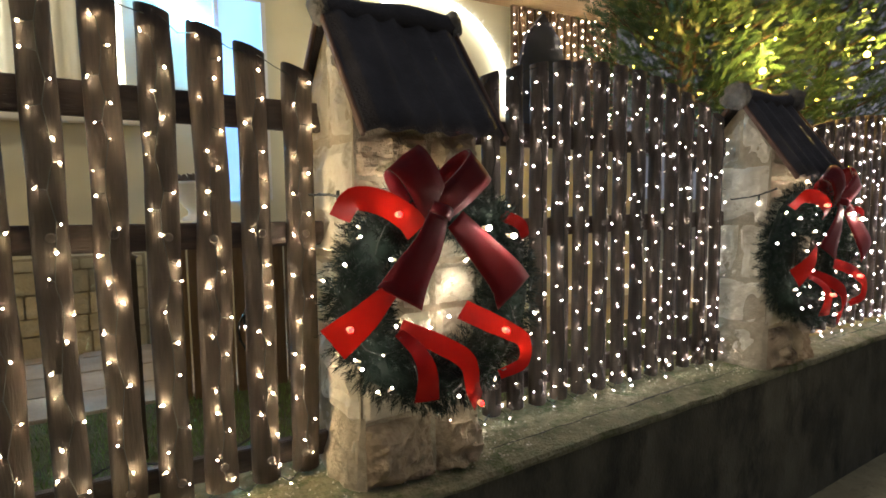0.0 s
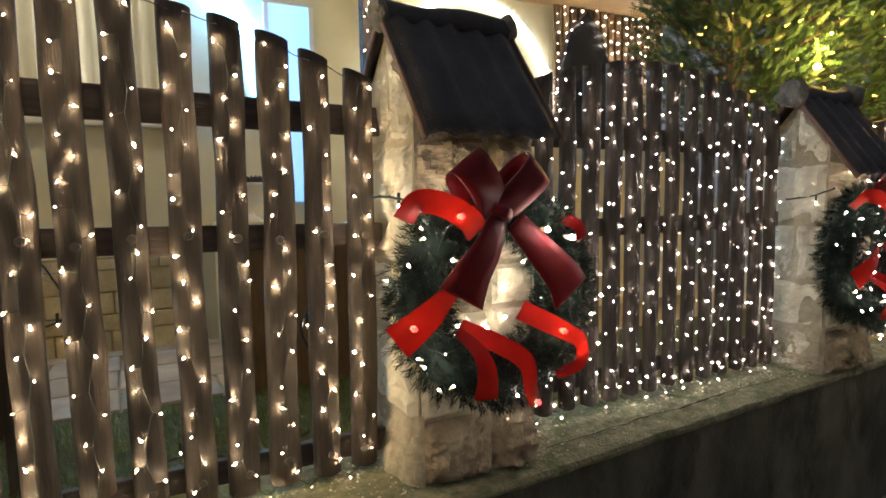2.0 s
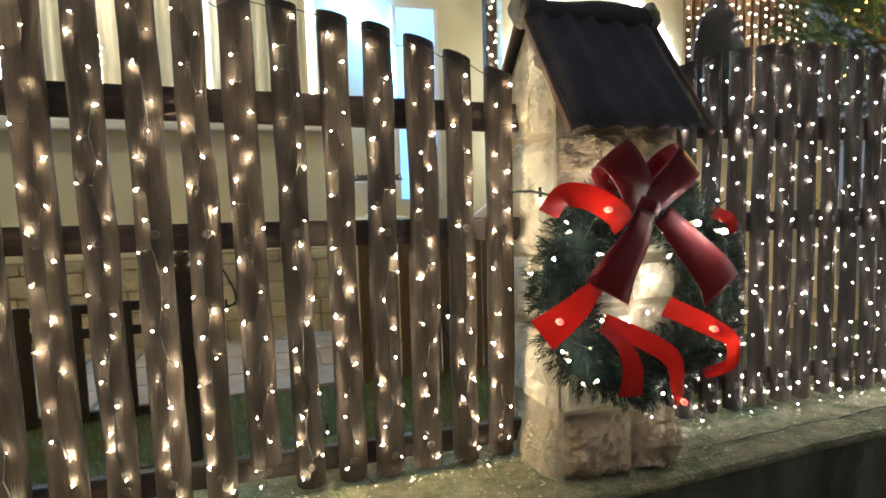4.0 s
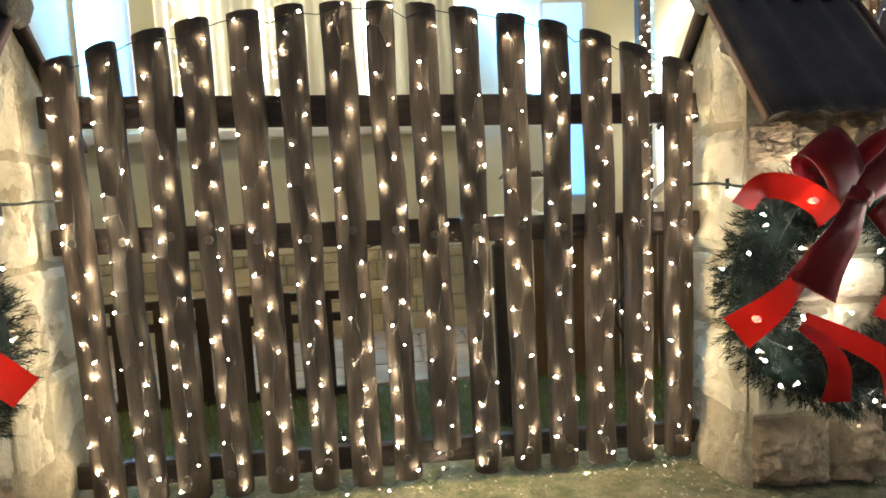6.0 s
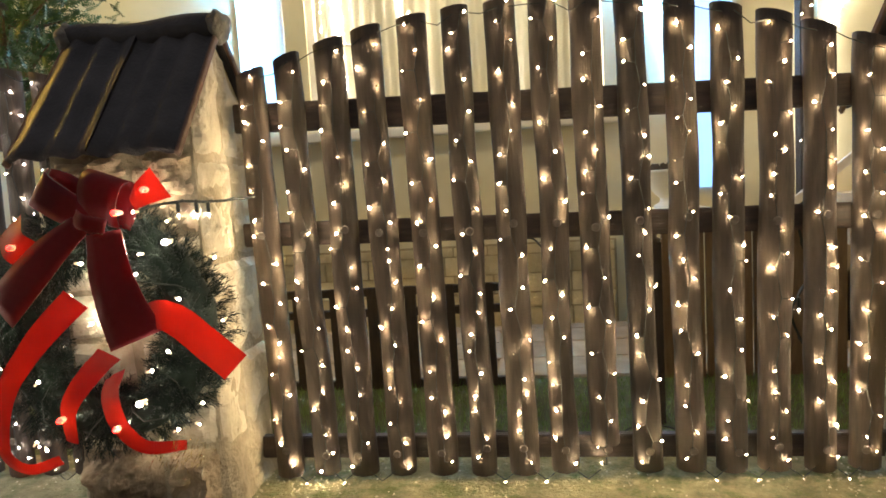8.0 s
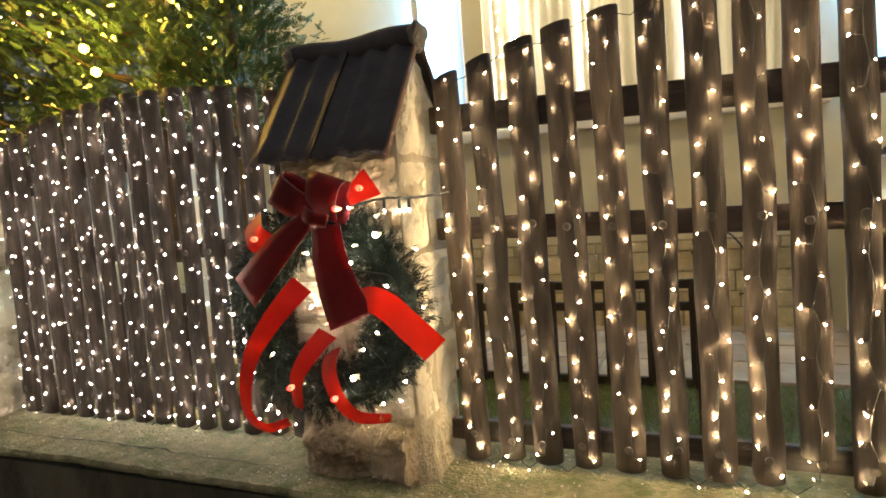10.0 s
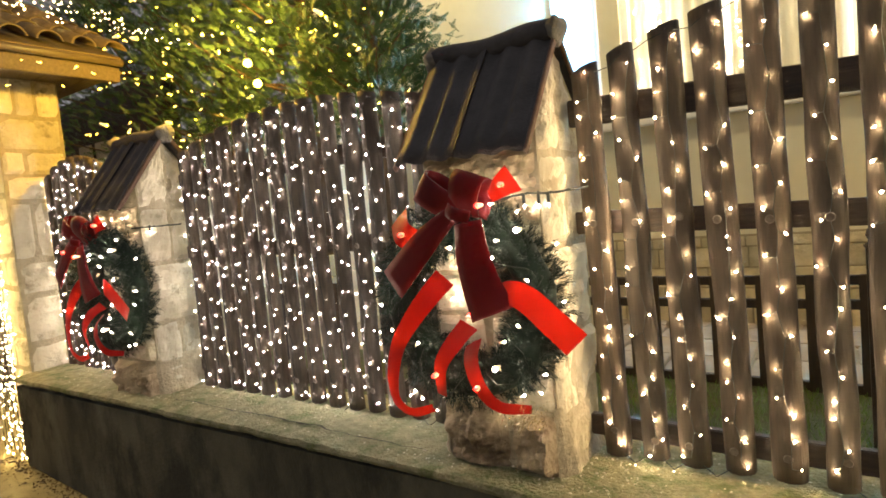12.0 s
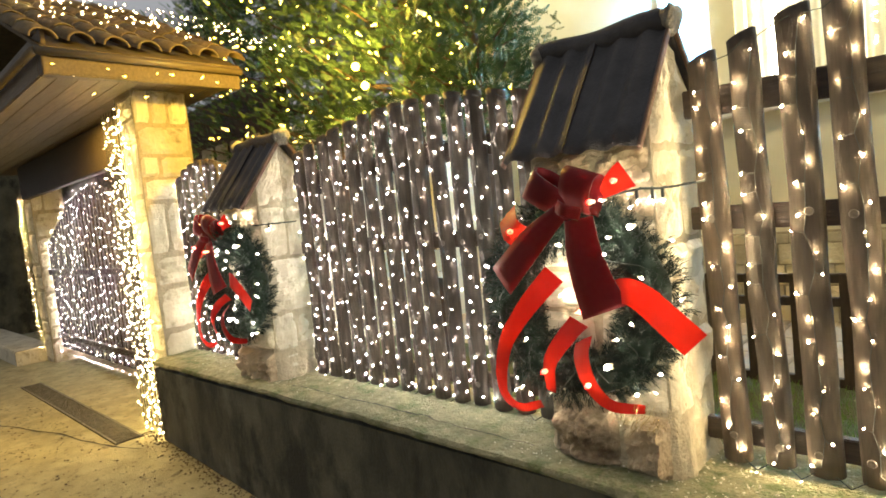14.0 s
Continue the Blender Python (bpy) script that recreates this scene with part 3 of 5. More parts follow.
        for e in (-over - 0.004, width + over + 0.004):
            a = Vector((e, ridge.y + sign * 0.02, ridge.z - 0.035))
            b = Vector((e, ridge.y + sign * (reach + 0.012), ridge.z - low - 0.03))
            d = (b - a).normalized()
            up = Vector((0, -d.z * sign, d.y * sign)).normalized() * 0.013
            w = Vector((0.007, 0, 0))
            bm = bmesh.new()
            c = [bm.verts.new(p) for p in (a - w - up, a + w - up, a + w + up, a - w + up, b - w - up, b + w - up, b + w + up, b - w + up)]
            for f in ((0, 1, 2, 3), (7, 6, 5, 4), (0, 4, 5, 1), (1, 5, 6, 2), (2, 6, 7, 3), (3, 7, 4, 0)):
                bm.faces.new([c[i] for i in f])
            bmesh.ops.recalc_face_normals(bm, faces=bm.faces[:])
            bmesh.ops.bevel(bm, geom=bm.edges[:], offset=0.004, segments=1, affect="EDGES")
            part("roof_rim", bm, TRIM, th, "reddish clay rim under the tiles")
    pts = [(-over - 0.01 + (roof_w + 0.02) * i / 10, ridge.y, ridge.z - 0.012 + 0.008 * math.sin(i * 0.9 + seed)) for i in range(11)]
    part("ridge_cap", raw("ridge_cap", *tube(pts, 0.05, 10), TILE, True), None, th, "rounded ridge tile")
    for e in (-over - 0.004, width + over + 0.004):
        bm = bmesh.new()
        bmesh.ops.create_icosphere(bm, subdivisions=3, radius=lump)
        for v in bm.verts:
            v.co *= 1 + 0.28 * noise.noise(v.co * 22 + Vector((seed, e * 9, 0)))
            v.co = Vector((v.co.x * 0.55 + e, v.co.y * 1.05 + ridge.y, v.co.z * 0.95 + ridge.z - 0.01))
        part("ridge_mortar", bm, RIDGE, th, "lump of weathered mortar closing the ridge", smooth=True)
    return th


pillar(0.925, "square pillar of split cream stone with a dark tiled roof", 21, width=0.49)
pillar(-1.905, "square pillar of split cream stone with a dark tiled roof", 32, width=0.51)
pillar(3.43, "square pillar of yellowish stone with a dark tiled roof", 43, width=0.42, face=-0.205, eave=1.745, peak=2.07, over=0.06, lump=0.085)
pillar(-4.60, "square pillar of pale stone with a dark tiled roof", 54, width=0.49, over=0.05, lump=0.06)


# ---- wreaths with ribbons ----
RING, FAT = 0.300, 0.138


def needles_mesh():
    rng = random.Random(5)
    verts, faces = [], []
    for s in range(2100):
        a = rng.uniform(0, 2 * math.pi)
        w = rng.uniform(0, 2 * math.pi)
        rr = FAT * rng.uniform(0.35, 0.72)
        c = Vector((math.cos(a) * (RING + rr * math.cos(w)), rr * math.sin(w), math.sin(a) * (RING + rr * math.cos(w))))
        out = Vector((math.cos(a) * math.cos(w), math.sin(w), math.sin(a) * math.cos(w)))
        run = Vector((-math.sin(a), 0, math.cos(a)))
        d = (out * rng.uniform(0.4, 1.0) + run * rng.uniform(-0.2, 1.0) + Vector([rng.uniform(-0.35, 0.35) for _ in range(3)])).normalized()
        length = rng.uniform(0.03, 0.055)
        e1 = d.cross(Vector((0.2, 0.5, 0.8))).normalized()
        e2 = d.cross(e1)
        for k in range(18):
            f = k / 18
            base = c + d * (length * f)
            g = k * 2.4
            tip = base + (d * 0.75 + (e1 * math.cos(g) + e2 * math.sin(g)) * 0.8).normalized() * rng.uniform(0.020, 0.036)
            side = (tip - base).cross(out).normalized() * 0.0017
            q = len(verts)
            verts += [base - side, base + side, tip]
            faces.append((q, q + 1, q + 2))
    return raw("needles", verts, faces, NEEDLE)


def ring_core():
    verts, faces = [], []
    n, m = 40, 10
    for i in range(n):
        a = 2 * math.pi * i / n
        for k in range(m):
            w = 2 * math.pi * k / m
            r = FAT * 0.5 * (1 + 0.2 * noise.noise(Vector((a * 3, w, 0))))
            verts.append((math.cos(a) * (RING + r * math.cos(w)), r * math.sin(w), math.sin(a) * (RING + r * math.cos(w))))
    for i in range(n):
        for k in range(m):
            i2, k2 = (i + 1) % n, (k + 1) % m
            faces.append((i * m + k, i2 * m + k, i2 * m + k2, i * m + k2))
    return raw("branch_ring", verts, faces, NEEDLE, True)


NEEDLES, CORE = needles_mesh(), ring_core()


def ribbon(points, width, twist=0.0, taper=(1, 1), n=7):
    """A band of ribbon along points (u, depth, v), with its width across the path, cupped a little; returns the band and its two rims."""
    pts = smooth_path(points, n)
    verts, faces, rims = [], [], ([], [])
    m = len(pts)
    for i, p in enumerate(pts):
        t = i / (m - 1)
        d = (pts[min(i + 1, m - 1)] - pts[max(i - 1, 0)]).normalized()
        across = d.cross(Vector((0, 1, 0)))
        across = across.normalized() if across.length > 0.05 else Vector((1, 0, 0))
        across = Matrix.Rotation(twist * (t - 0.5), 3, d) @ across
        front = across.cross(d)
        if front.y > 0:
            front = -front
        w = width * (taper[0] * (1 - t) + taper[1] * t) / 2
        for k, (s, lift) in enumerate(((-1, 0), (-0.5, 0.0015), (0, 0.003), (0.5, 0.0015), (1, 0))):
            verts.append(p + across * w * s + front * (lift + 0.003 * noise.noise(p * 18 + Vector((0, 0, k)))))
        for s in (0, 1):
            rims[s].append(p + across * w * (2 * s - 1))
    for i in range(m - 1):
        for k in range(4):
            a = i * 5 + k
            faces.append((a, a + 1, a + 6, a + 5))
    return (verts, faces), rims


def wreath(at, bands, bulbs, large, reds, seed, label, lean=0.0):
    """bands: (name, points, width, twist, taper); points and bulbs are (u, v) or (u, depth, v) from the wreath's middle."""
    rng = random.Random(seed)
    # the bow hangs a little aside and lies close to the ring
    bands = [(name, [(u + lean * (0.35 if name == "wound_ribbon" else 1), d * (1 if name == "wound_ribbon" else 0.8), v) for u, d, v in pts], *rest)
             for name, pts, *rest in bands]
    reds = [(u + lean * 0.35, d, v) for u, d, v in reds]
    th = thing("wreath", at, label, "wreath", "lit Christmas wreaths on the pillars")
    part("branch_ring", CORE, None, th, "dark green bound fir ring")
    o = part("needles", NEEDLES, None, th, "dark green artificial fir needles")
    o["kind"] = "stuff"
    o.rotation_euler = (0, radians(rng.uniform(0, 360)), 0)
    for name, pts, width, twist, taper in bands:
        (v, f), rims = ribbon(pts, width, twist, taper)
        me = raw(name, v, f, LIT_RIBBON if name == "wound_ribbon" else UNLIT_RIBBON, True)
        ob = part(name, me, None, th, "thin red ribbon coloured bright as if lit" if name == "wound_ribbon" else "red velvet ribbon coloured dark as if unlit")
        if name != "wound_ribbon":
            mod = ob.modifiers.new("thick", "SOLIDIFY")
            mod.thickness = 0.0022
        if name != "wound_ribbon":
            for rim in rims:
                part("glitter_rim", raw("glitter_rim", *tube(rim, 0.0009, 4), GLITTER), None, ob, "silver glitter rim")
    me = bulb_mesh(BULB_WREATH, 0.0040)
    bulbs = bulbs + reds
    cloth = [(p, 0.5 * band[2]) for band in bands for p in smooth_path(band[1], 5)]
    for u, d, v in bulbs:
        # a bulb that meets a ribbon sits behind it
        over = [p.y for p, w in cloth if math.hypot(p.x - u, p.z - v) < w]
        if over:
            d = max(d, max(over) + 0.03)
        b = part("bulb", me, None, th, at=(u, d, v))
        b.rotation_euler = (radians(90) + rng.uniform(-0.9, 0.9), rng.uniform(-0.9, 0.9), rng.uniform(0, 6))
    me = bulb_mesh(BULB_WREATH, 0.0085)
    for u, d, v in large:
        b = part("bulb", me, None, th, "large frosted bulb", at=(u, d, v))
        b.rotation_euler = (radians(90), 0, 0)
    # red emitters imitate bulbs shining through the cloth
    me = bulb_mesh(RIBBON_GLOW, 0.0085)
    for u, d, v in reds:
        b = part("red_bulb", me, None, th, "red emitter standing in for light through the ribbon", at=(u, d, v))
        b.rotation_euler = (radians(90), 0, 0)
    pts = []
    for i in range(46):
        a = 2 * math.pi * i / 45
        pts.append((math.cos(a * 1.0) * (RING + 0.06 * math.sin(a * 6)), -FAT * 0.75 * abs(math.cos(a * 5.3)) - 0.03, math.sin(a) * (RING + 0.06 * math.sin(a * 6))))
    part("cable", raw("cable", *tube(pts, 0.0025, 4), CABLE), None, th, "dark green cable")
    return th


def loop(ku, kv, du, dv, fat=0.15):
    """A bow's loop, from the knot out along (du, dv) and back behind."""
    return [(ku, -0.13, kv), (ku + du * 0.45, -0.185, kv + dv * 0.45), (ku + du * 0.9, -0.19, kv + dv * 0.9), (ku + du * 1.04, -0.14, kv + dv * 1.04),
            (ku + du * 0.85, -0.085, kv + dv * 0.85), (ku + du * 0.4, -0.08, kv + dv * 0.4), (ku, -0.10, kv)]


def ring_bulbs(seed, n):
    rng = random.Random(seed)
    out = []
    for i in range(n):
        a = 2 * math.pi * (i + rng.uniform(-0.4, 0.4)) / n
        w = rng.uniform(-0.95, 0.95)
        r = FAT * 1.27
        out.append((math.cos(a) * (RING + r * math.sin(w)), -r * math.cos(w), math.sin(a) * (RING + r * math.sin(w))))
    for u in (-0.13, 0.02, 0.15):
        out.append((u, 0.05, RING + FAT * 1.15))
    return out


BOW_A = [
    ("bow_loop", loop(-0.066, 0.285, -0.115, 0.165), 0.185, 0.2, (0.6, 0.85)),
    ("bow_loop", loop(-0.066, 0.285, 0.155, 0.15), 0.175, -0.2, (0.6, 0.85)),
    ("bow_knot", [(-0.10, -0.18, 0.305), (-0.066, -0.215, 0.29), (-0.03, -0.18, 0.275)], 0.038, 0, (1, 1)),
    ("bow_tail", [(-0.073, -0.175, 0.276), (-0.12, -0.185, 0.18), (-0.183, -0.19, 0.096), (-0.224, -0.19, 0.027)], 0.15, 0.2, (0.5, 1.1)),
    ("bow_tail", [(-0.013, -0.175, 0.262), (0.088, -0.185, 0.158), (0.177, -0.19, 0.065), (0.219, -0.185, 0.002)], 0.165, -0.2, (0.45, 1.1)),
    ("wound_ribbon", [(-0.378, -0.07, 0.275), (-0.357, -0.13, 0.33), (-0.284, -0.155, 0.322), (-0.199, -0.16, 0.275), (-0.146, -0.13, 0.231)], 0.085, 0.4, (0.8, 1)),
    ("wound_ribbon", [(-0.225, -0.13, 0.06), (-0.28, -0.15, 0.03), (-0.345, -0.155, -0.02), (-0.435, -0.13, -0.09)], 0.085, 0.3, (0.6, 1.35)),
    ("wound_ribbon", [(-0.187, -0.07, -0.099), (-0.155, -0.14, -0.15), (-0.132, -0.155, -0.22), (-0.122, -0.13, -0.32)], 0.075, 0.5, (0.5, 1.1)),
    ("wound_ribbon", [(-0.177, -0.06, -0.085), (-0.073, -0.14, -0.140), (0.015, -0.16, -0.205), (0.045, -0.15, -0.30), (0.107, -0.09, -0.38)], 0.10, -0.6, (0.6, 0.7)),
    ("wound_ribbon", [(0.044, -0.09, -0.046), (0.100, -0.15, -0.080), (0.18, -0.16, -0.122), (0.252, -0.16, -0.17), (0.257, -0.15, -0.25), (0.176, -0.12, -0.287)], 0.075, 0.9, (1.1, 0.45)),
    ("wound_ribbon", [(0.235, -0.06, 0.265), (0.27, -0.12, 0.235), (0.30, -0.11, 0.19)], 0.05, 0.4, (1, 0.8)),
]
BOW_B = [
    ("bow_loop", loop(0.085, 0.340, -0.155, 0.115), 0.16, 0.3, (0.6, 0.9)),
    ("bow_loop", loop(0.095, 0.335, 0.05, 0.135), 0.16, -0.1, (0.7, 0.95)),
    ("bow_knot", [(0.05, -0.19, 0.36), (0.091, -0.225, 0.343), (0.14, -0.19, 0.325)], 0.045, 0, (1, 1)),
    ("bow_tail", [(0.050, -0.175, 0.335), (-0.015, -0.185, 0.285), (-0.085, -0.19, 0.225), (-0.233, -0.185, 0.090)], 0.125, 0.3, (0.5, 1.1)),
    ("bow_tail", [(0.128, -0.185, 0.310), (0.142, -0.195, 0.187), (0.170, -0.195, 0.075), (0.20, -0.185, -0.015)], 0.165, -0.25, (0.75, 1.05)),
    ("wound_ribbon", [(0.215, -0.13, 0.39), (0.262, -0.15, 0.415), (0.31, -0.13, 0.445)], 0.085, 0.3, (0.5, 1.2)),
    ("wound_ribbon", [(0.215, -0.12, 0.045), (0.285, -0.155, 0.060), (0.345, -0.16, 0.035), (0.411, -0.155, -0.027), (0.490, -0.14, -0.108)], 0.115, 0.3, (0.7, 1)),
    ("wound_ribbon", [(-0.028, -0.09, 0.108), (-0.085, -0.14, 0.035), (-0.155, -0.155, -0.045), (-0.235, -0.155, -0.150), (-0.277, -0.15, -0.28), (-0.275, -0.14, -0.375), (-0.219, -0.12, -0.421), (-0.122, -0.11, -0.395)], 0.080, 0.5, (1.1, 0.4)),
    ("wound_ribbon", [(0.040, -0.06, -0.075), (0.020, -0.13, -0.12), (-0.039, -0.155, -0.21), (-0.063, -0.13, -0.33)], 0.080, 0.3, (1.0, 0.6)),
    ("wound_ribbon", [(0.066, -0.08, -0.135), (0.085, -0.14, -0.19), (0.125, -0.16, -0.275), (0.187, -0.14, -0.345), (0.285, -0.09, -0.361)], 0.085, -0.3, (1, 0.35)),
    ("wound_ribbon", [(-0.225, -0.08, 0.345), (-0.165, -0.145, 0.285), (-0.115, -0.13, 0.245)], 0.10, 0.2, (1, 1)),
]


def lay(*flat):
    """Bulbs on the ring's outside at (u, v), with their depth taken from its round section."""
    out = []
    for u, v in zip(flat[::2], flat[1::2]):
        w = (math.hypot(u, v) - RING) / (FAT * 1.08)
        out.append((u, -FAT * 1.08 * math.sqrt(max(0.04, 1 - w * w)), v))
    return out


LIT_A = lay(-0.25, 0.35, -0.33, 0.25, -0.33, 0.22, -0.38, 0.14, -0.43, 0.09, -0.25, 0.15, -0.23, -0.06, -0.36, -0.15, -0.34, -0.18, -0.28, -0.14, -0.25, -0.25, -0.29, -0.26,
            0.02, 0.29, 0.10, 0.23, 0.20, 0.20, 0.21, 0.30, 0.25, 0.08, 0.31, -0.08, 0.18, -0.31, 0.26, -0.19, -0.01, -0.32, 0.0, -0.43, 0.10, 0.11, 0.14, -0.10, 0.37, -0.02, -0.16, 0.41)
LIT_B = lay(0.03, 0.22, 0.23, 0.24, 0.30, 0.27, 0.40, 0.21, 0.33, 0.10, 0.43, 0.02, 0.29, -0.05, 0.23, -0.11, 0.20, -0.20, 0.35, -0.23, 0.31, -0.31, 0.25, -0.32, -0.16, -0.14,
            -0.26, -0.09, -0.08, -0.22, -0.33, -0.27, -0.25, -0.36, -0.09, 0.11, -0.30, 0.01, -0.31, 0.15, 0.20, 0.18, -0.20, -0.38, 0.28, 0.33, 0.42, -0.06)
# bulbs at the back of the ring light the stone
LARGE_A = [(0.10, -0.17, 0.23), (0.20, -0.175, 0.20)]
LARGE_B = [(0.20, -0.175, -0.20), (0.30, -0.125, 0.27)]
GLOW_A = [(0.0, 0.05, -0.13), (0.08, 0.055, -0.10), (-0.09, 0.055, -0.10), (0.10, 0.06, 0.02), (0.0, 0.055, 0.135), (-0.12, 0.05, 0.40), (0.06, 0.05, 0.42)]
GLOW_B = [(0.08, 0.05, 0.10), (-0.10, 0.06, 0.0), (-0.05, 0.055, 0.12), (0.02, 0.05, 0.42), (0.19, 0.05, 0.41), (0.10, 0.05, -0.42)]
wreath((1.18, -0.335, 1.245), BOW_A, LIT_A + GLOW_A, LARGE_A, [(-0.234, -0.185, 0.285), (-0.390, -0.165, -0.045), (0.162, -0.185, -0.117), (0.100, -0.12, -0.375)], 61,
       "green fir wreath with dark red velvet bow and white lights")
# the last three reds, inside the ring, are added to redden the stone
wreath((-1.69, -0.335, 1.245), BOW_B, LIT_B + GLOW_B, LARGE_B, [(0.276, -0.17, 0.425), (-0.161, -0.165, 0.28), (0.196, -0.19, 0.364), (-0.06, -0.175, -0.246), (0.12, -0.18, -0.275), (0.06, 0.03, 0.0), (-0.01, 0.03, -0.06), (0.11, 0.03, 0.05)], 72,
       "green fir wreath with bright red velvet bow and white lights")
wreath((3.66, -0.315, 1.215), BOW_A, LIT_A + ring_bulbs(83, 10), LARGE_A, [(-0.234, -0.185, 0.285), (-0.12, -0.18, -0.2), (0.162, -0.185, -0.12)], 83,
       "fir wreath with red ribbons and white lights on the yellowish pillar", 0.10)
wreath((-4.36, -0.34, 1.27), BOW_B, LIT_B + ring_bulbs(94, 10), LARGE_B, [(0.276, -0.17, 0.425), (-0.161, -0.165, 0.28), (0.06, -0.20, 0.25)], 94,
       "fir wreath with red ribbons and white lights on the pale pillar", -0.13)


def feed_cable(points, drops, label):
    th = thing("light_cable", points[0], label, "cable")
    o = Vector(points[0])
    pts = [p - o for p in smooth_path(points, 6)]
    part("cable", raw("cable", *tube(pts, 0.0045, 5), CABLE), None, th)
    pts = [p - o + Vector((0.004 * math.sin(i * 2.1), 0.003, 0.004 * math.cos(i * 2.1))) for i, p in enumerate(smooth_path(points, 6))]
    part("cable", raw("cable", *tube(pts, 0.0035, 5), CABLE), None, th)
    for x, y, z in drops:
        p = Vector((x, y, z)) - o
        part("socket", raw("socket", *tube([p, p - Vector((0, 0, 0.035))], 0.006, 6), CABLE), None, th)
        part("bulb", bulb_mesh(BULB_COOL, 0.0032), None, th, at=p - Vector((0, 0, 0.045)))


feed_cable([(-1.29, -0.03, 1.64), (-1.37, -0.20, 1.63), (-1.42, -0.29, 1.635), (-1.50, -0.36, 1.62), (-1.56, -0.40, 1.58)], [(-1.375, -0.21, 1.63), (-1.395, -0.25, 1.63), (-1.43, -0.30, 1.635)],
           "twisted dark cable with drop bulbs between fence and wreath")
feed_cable([(0.84, -0.03, 1.59), (0.87, -0.15, 1.59), (0.89, -0.28, 1.575), (0.97, -0.38, 1.56)], [(0.88, -0.20, 1.605)], "dark cable with a bulb between fence and wreath")
feed_cable([(3.34, -0.03, 1.53), (3.40, -0.14, 1.55), (3.42, -0.25, 1.59)], [(3.40, -0.16, 1.555)], "dark cable with a bulb between fence and wreath")
feed_cable([(-4.00, -0.03, 1.66), (-4.06, -0.18, 1.66), (-4.12, -0.29, 1.66)], [(-4.07, -0.2, 1.67)], "dark cable with a bulb between fence and wreath")


# ---- garden behind the fence ----
YARD = 0.43


def garden():
    solid("lawn", box(-5.2, 16, 0.235, 1.55, 0.0, YARD, 0), SOIL, "dark lawn soil behind the fence", "lawn")
    rng = random.Random(9)
    verts, faces = [], []
    for i in range(9000):
        x, y = rng.uniform(-2.6, 2.2), rng.uniform(0.27, 1.5)
        h, a = rng.uniform(0.025, 0.06), rng.uniform(0, 6.3)
        w = Vector((math.cos(a), math.sin(a), 0)) * 0.003
        b = Vector((x, y, YARD - 0.003))
        q = len(verts)
        verts += [b - w, b + w, b + Vector((rng.uniform(-0.025, 0.025), rng.uniform(-0.025, 0.025), h))]
        faces.append((q, q + 1, q + 2))
    tagged(new("grass", raw("grass", verts, faces, GRASS)), "short green grass blades behind the fence", "grass", kind="stuff")
    solid("patio", box(-5.2, 16, 1.554, 3.6, 0.0, YARD - 0.01), MORTAR, "mortar bed of the patio", "patio")
    base = tagged(new("patio_paving"), "pinkish beige stone slabs laid before the house", "paving", kind="structure")
    y = 1.57
    while y < 2.98:
        x = -3.4 + rng.uniform(0, 0.3)
        d = rng.uniform(0.32, 0.45)
        while x < 2.4:
            w = rng.uniform(0.3, 0.6)
            part("slab", box(x, x + w - 0.015, y, min(y + d, 3.04) - 0.015, YARD - 0.012, YARD + 0.012 + rng.uniform(-0.003, 0.003), 0.006), SLAB, base)
            x += w
        y += d


garden()


def balustrade(x0, x1, y, z0, z1):
    """A low dark railing of slats with small square cut-outs between paired rails."""
    th = thing("garden_railing", (x0, y, z0), "dark wooden garden railing with upright slats", "railing")
    h = z1 - z0
    for z in (0.03, h - 0.16, h - 0.03):
        part("rail", box(0, x1 - x0, -0.02, 0.02, z - 0.025, z + 0.025, 0.004), DARKWOOD, th)
    n = int((x1 - x0) / 0.115)
    me = mesh_of(box(-0.034, 0.034, -0.028, -0.004, 0, h, 0.004), "slat", DARKWOOD)
    for i in range(n + 1):
        part("slat", me, None, th, at=(i * (x1 - x0) / n, 0, 0))


balustrade(-3.6, -0.40, 1.45, YARD + 0.0, 1.07)


def garden_post(x, y, top):
    th = thing("garden_post", (x, y, YARD), "dark garden post with a turned finial", "post")
    part("shaft", box(-0.035, 0.035, -0.035, 0.035, 0, top - YARD - 0.09, 0.006), DARKWOOD, th)
    prof = [(0.035, 0), (0.045, 0.015), (0.022, 0.03), (0.036, 0.055), (0.030, 0.08), (0.006, 0.10)]
    verts, faces = [], []
    for r, z in prof:
        for k in range(10):
            w = 2 * math.pi * k / 10
            verts.append((r * math.cos(w), r * math.sin(w), top - YARD - 0.10 + z))
    for i in range(len(prof) - 1):
        for k in range(10):
            faces.append((i * 10 + k, i * 10 + (k + 1) % 10, (i + 1) * 10 + (k + 1) % 10, (i + 1) * 10 + k))
    part("finial", raw("finial", verts, faces, DARKWOOD, True), None, th)


garden_post(-0.38, 0.75, 1.38)
garden_post(0.30, 0.80, 1.42)


def wood_screen(x0, x1, y, z1):
    th = thing("wooden_screen", (x0, y, YARD), "brown plank screen under a heavy beam, in the garden", "screen")
    rng = random.Random(4)
    x = 0.0
    while x < x1 - x0 - 0.05:
        w = rng.uniform(0.11, 0.16)
        part("plank", box(x, x + w - 0.012, -0.012, 0.012, 0, z1 - YARD - 0.09 + rng.uniform(-0.01, 0), 0.004), BROWNWOOD, th)
        x += w
    part("beam", box(-0.05, x1 - x0 + 0.05, -0.05, 0.05, z1 - YARD - 0.095, z1 - YARD, 0.008), BROWNWOOD, th)


wood_screen(0.52, 1.50, 1.50, 1.41)


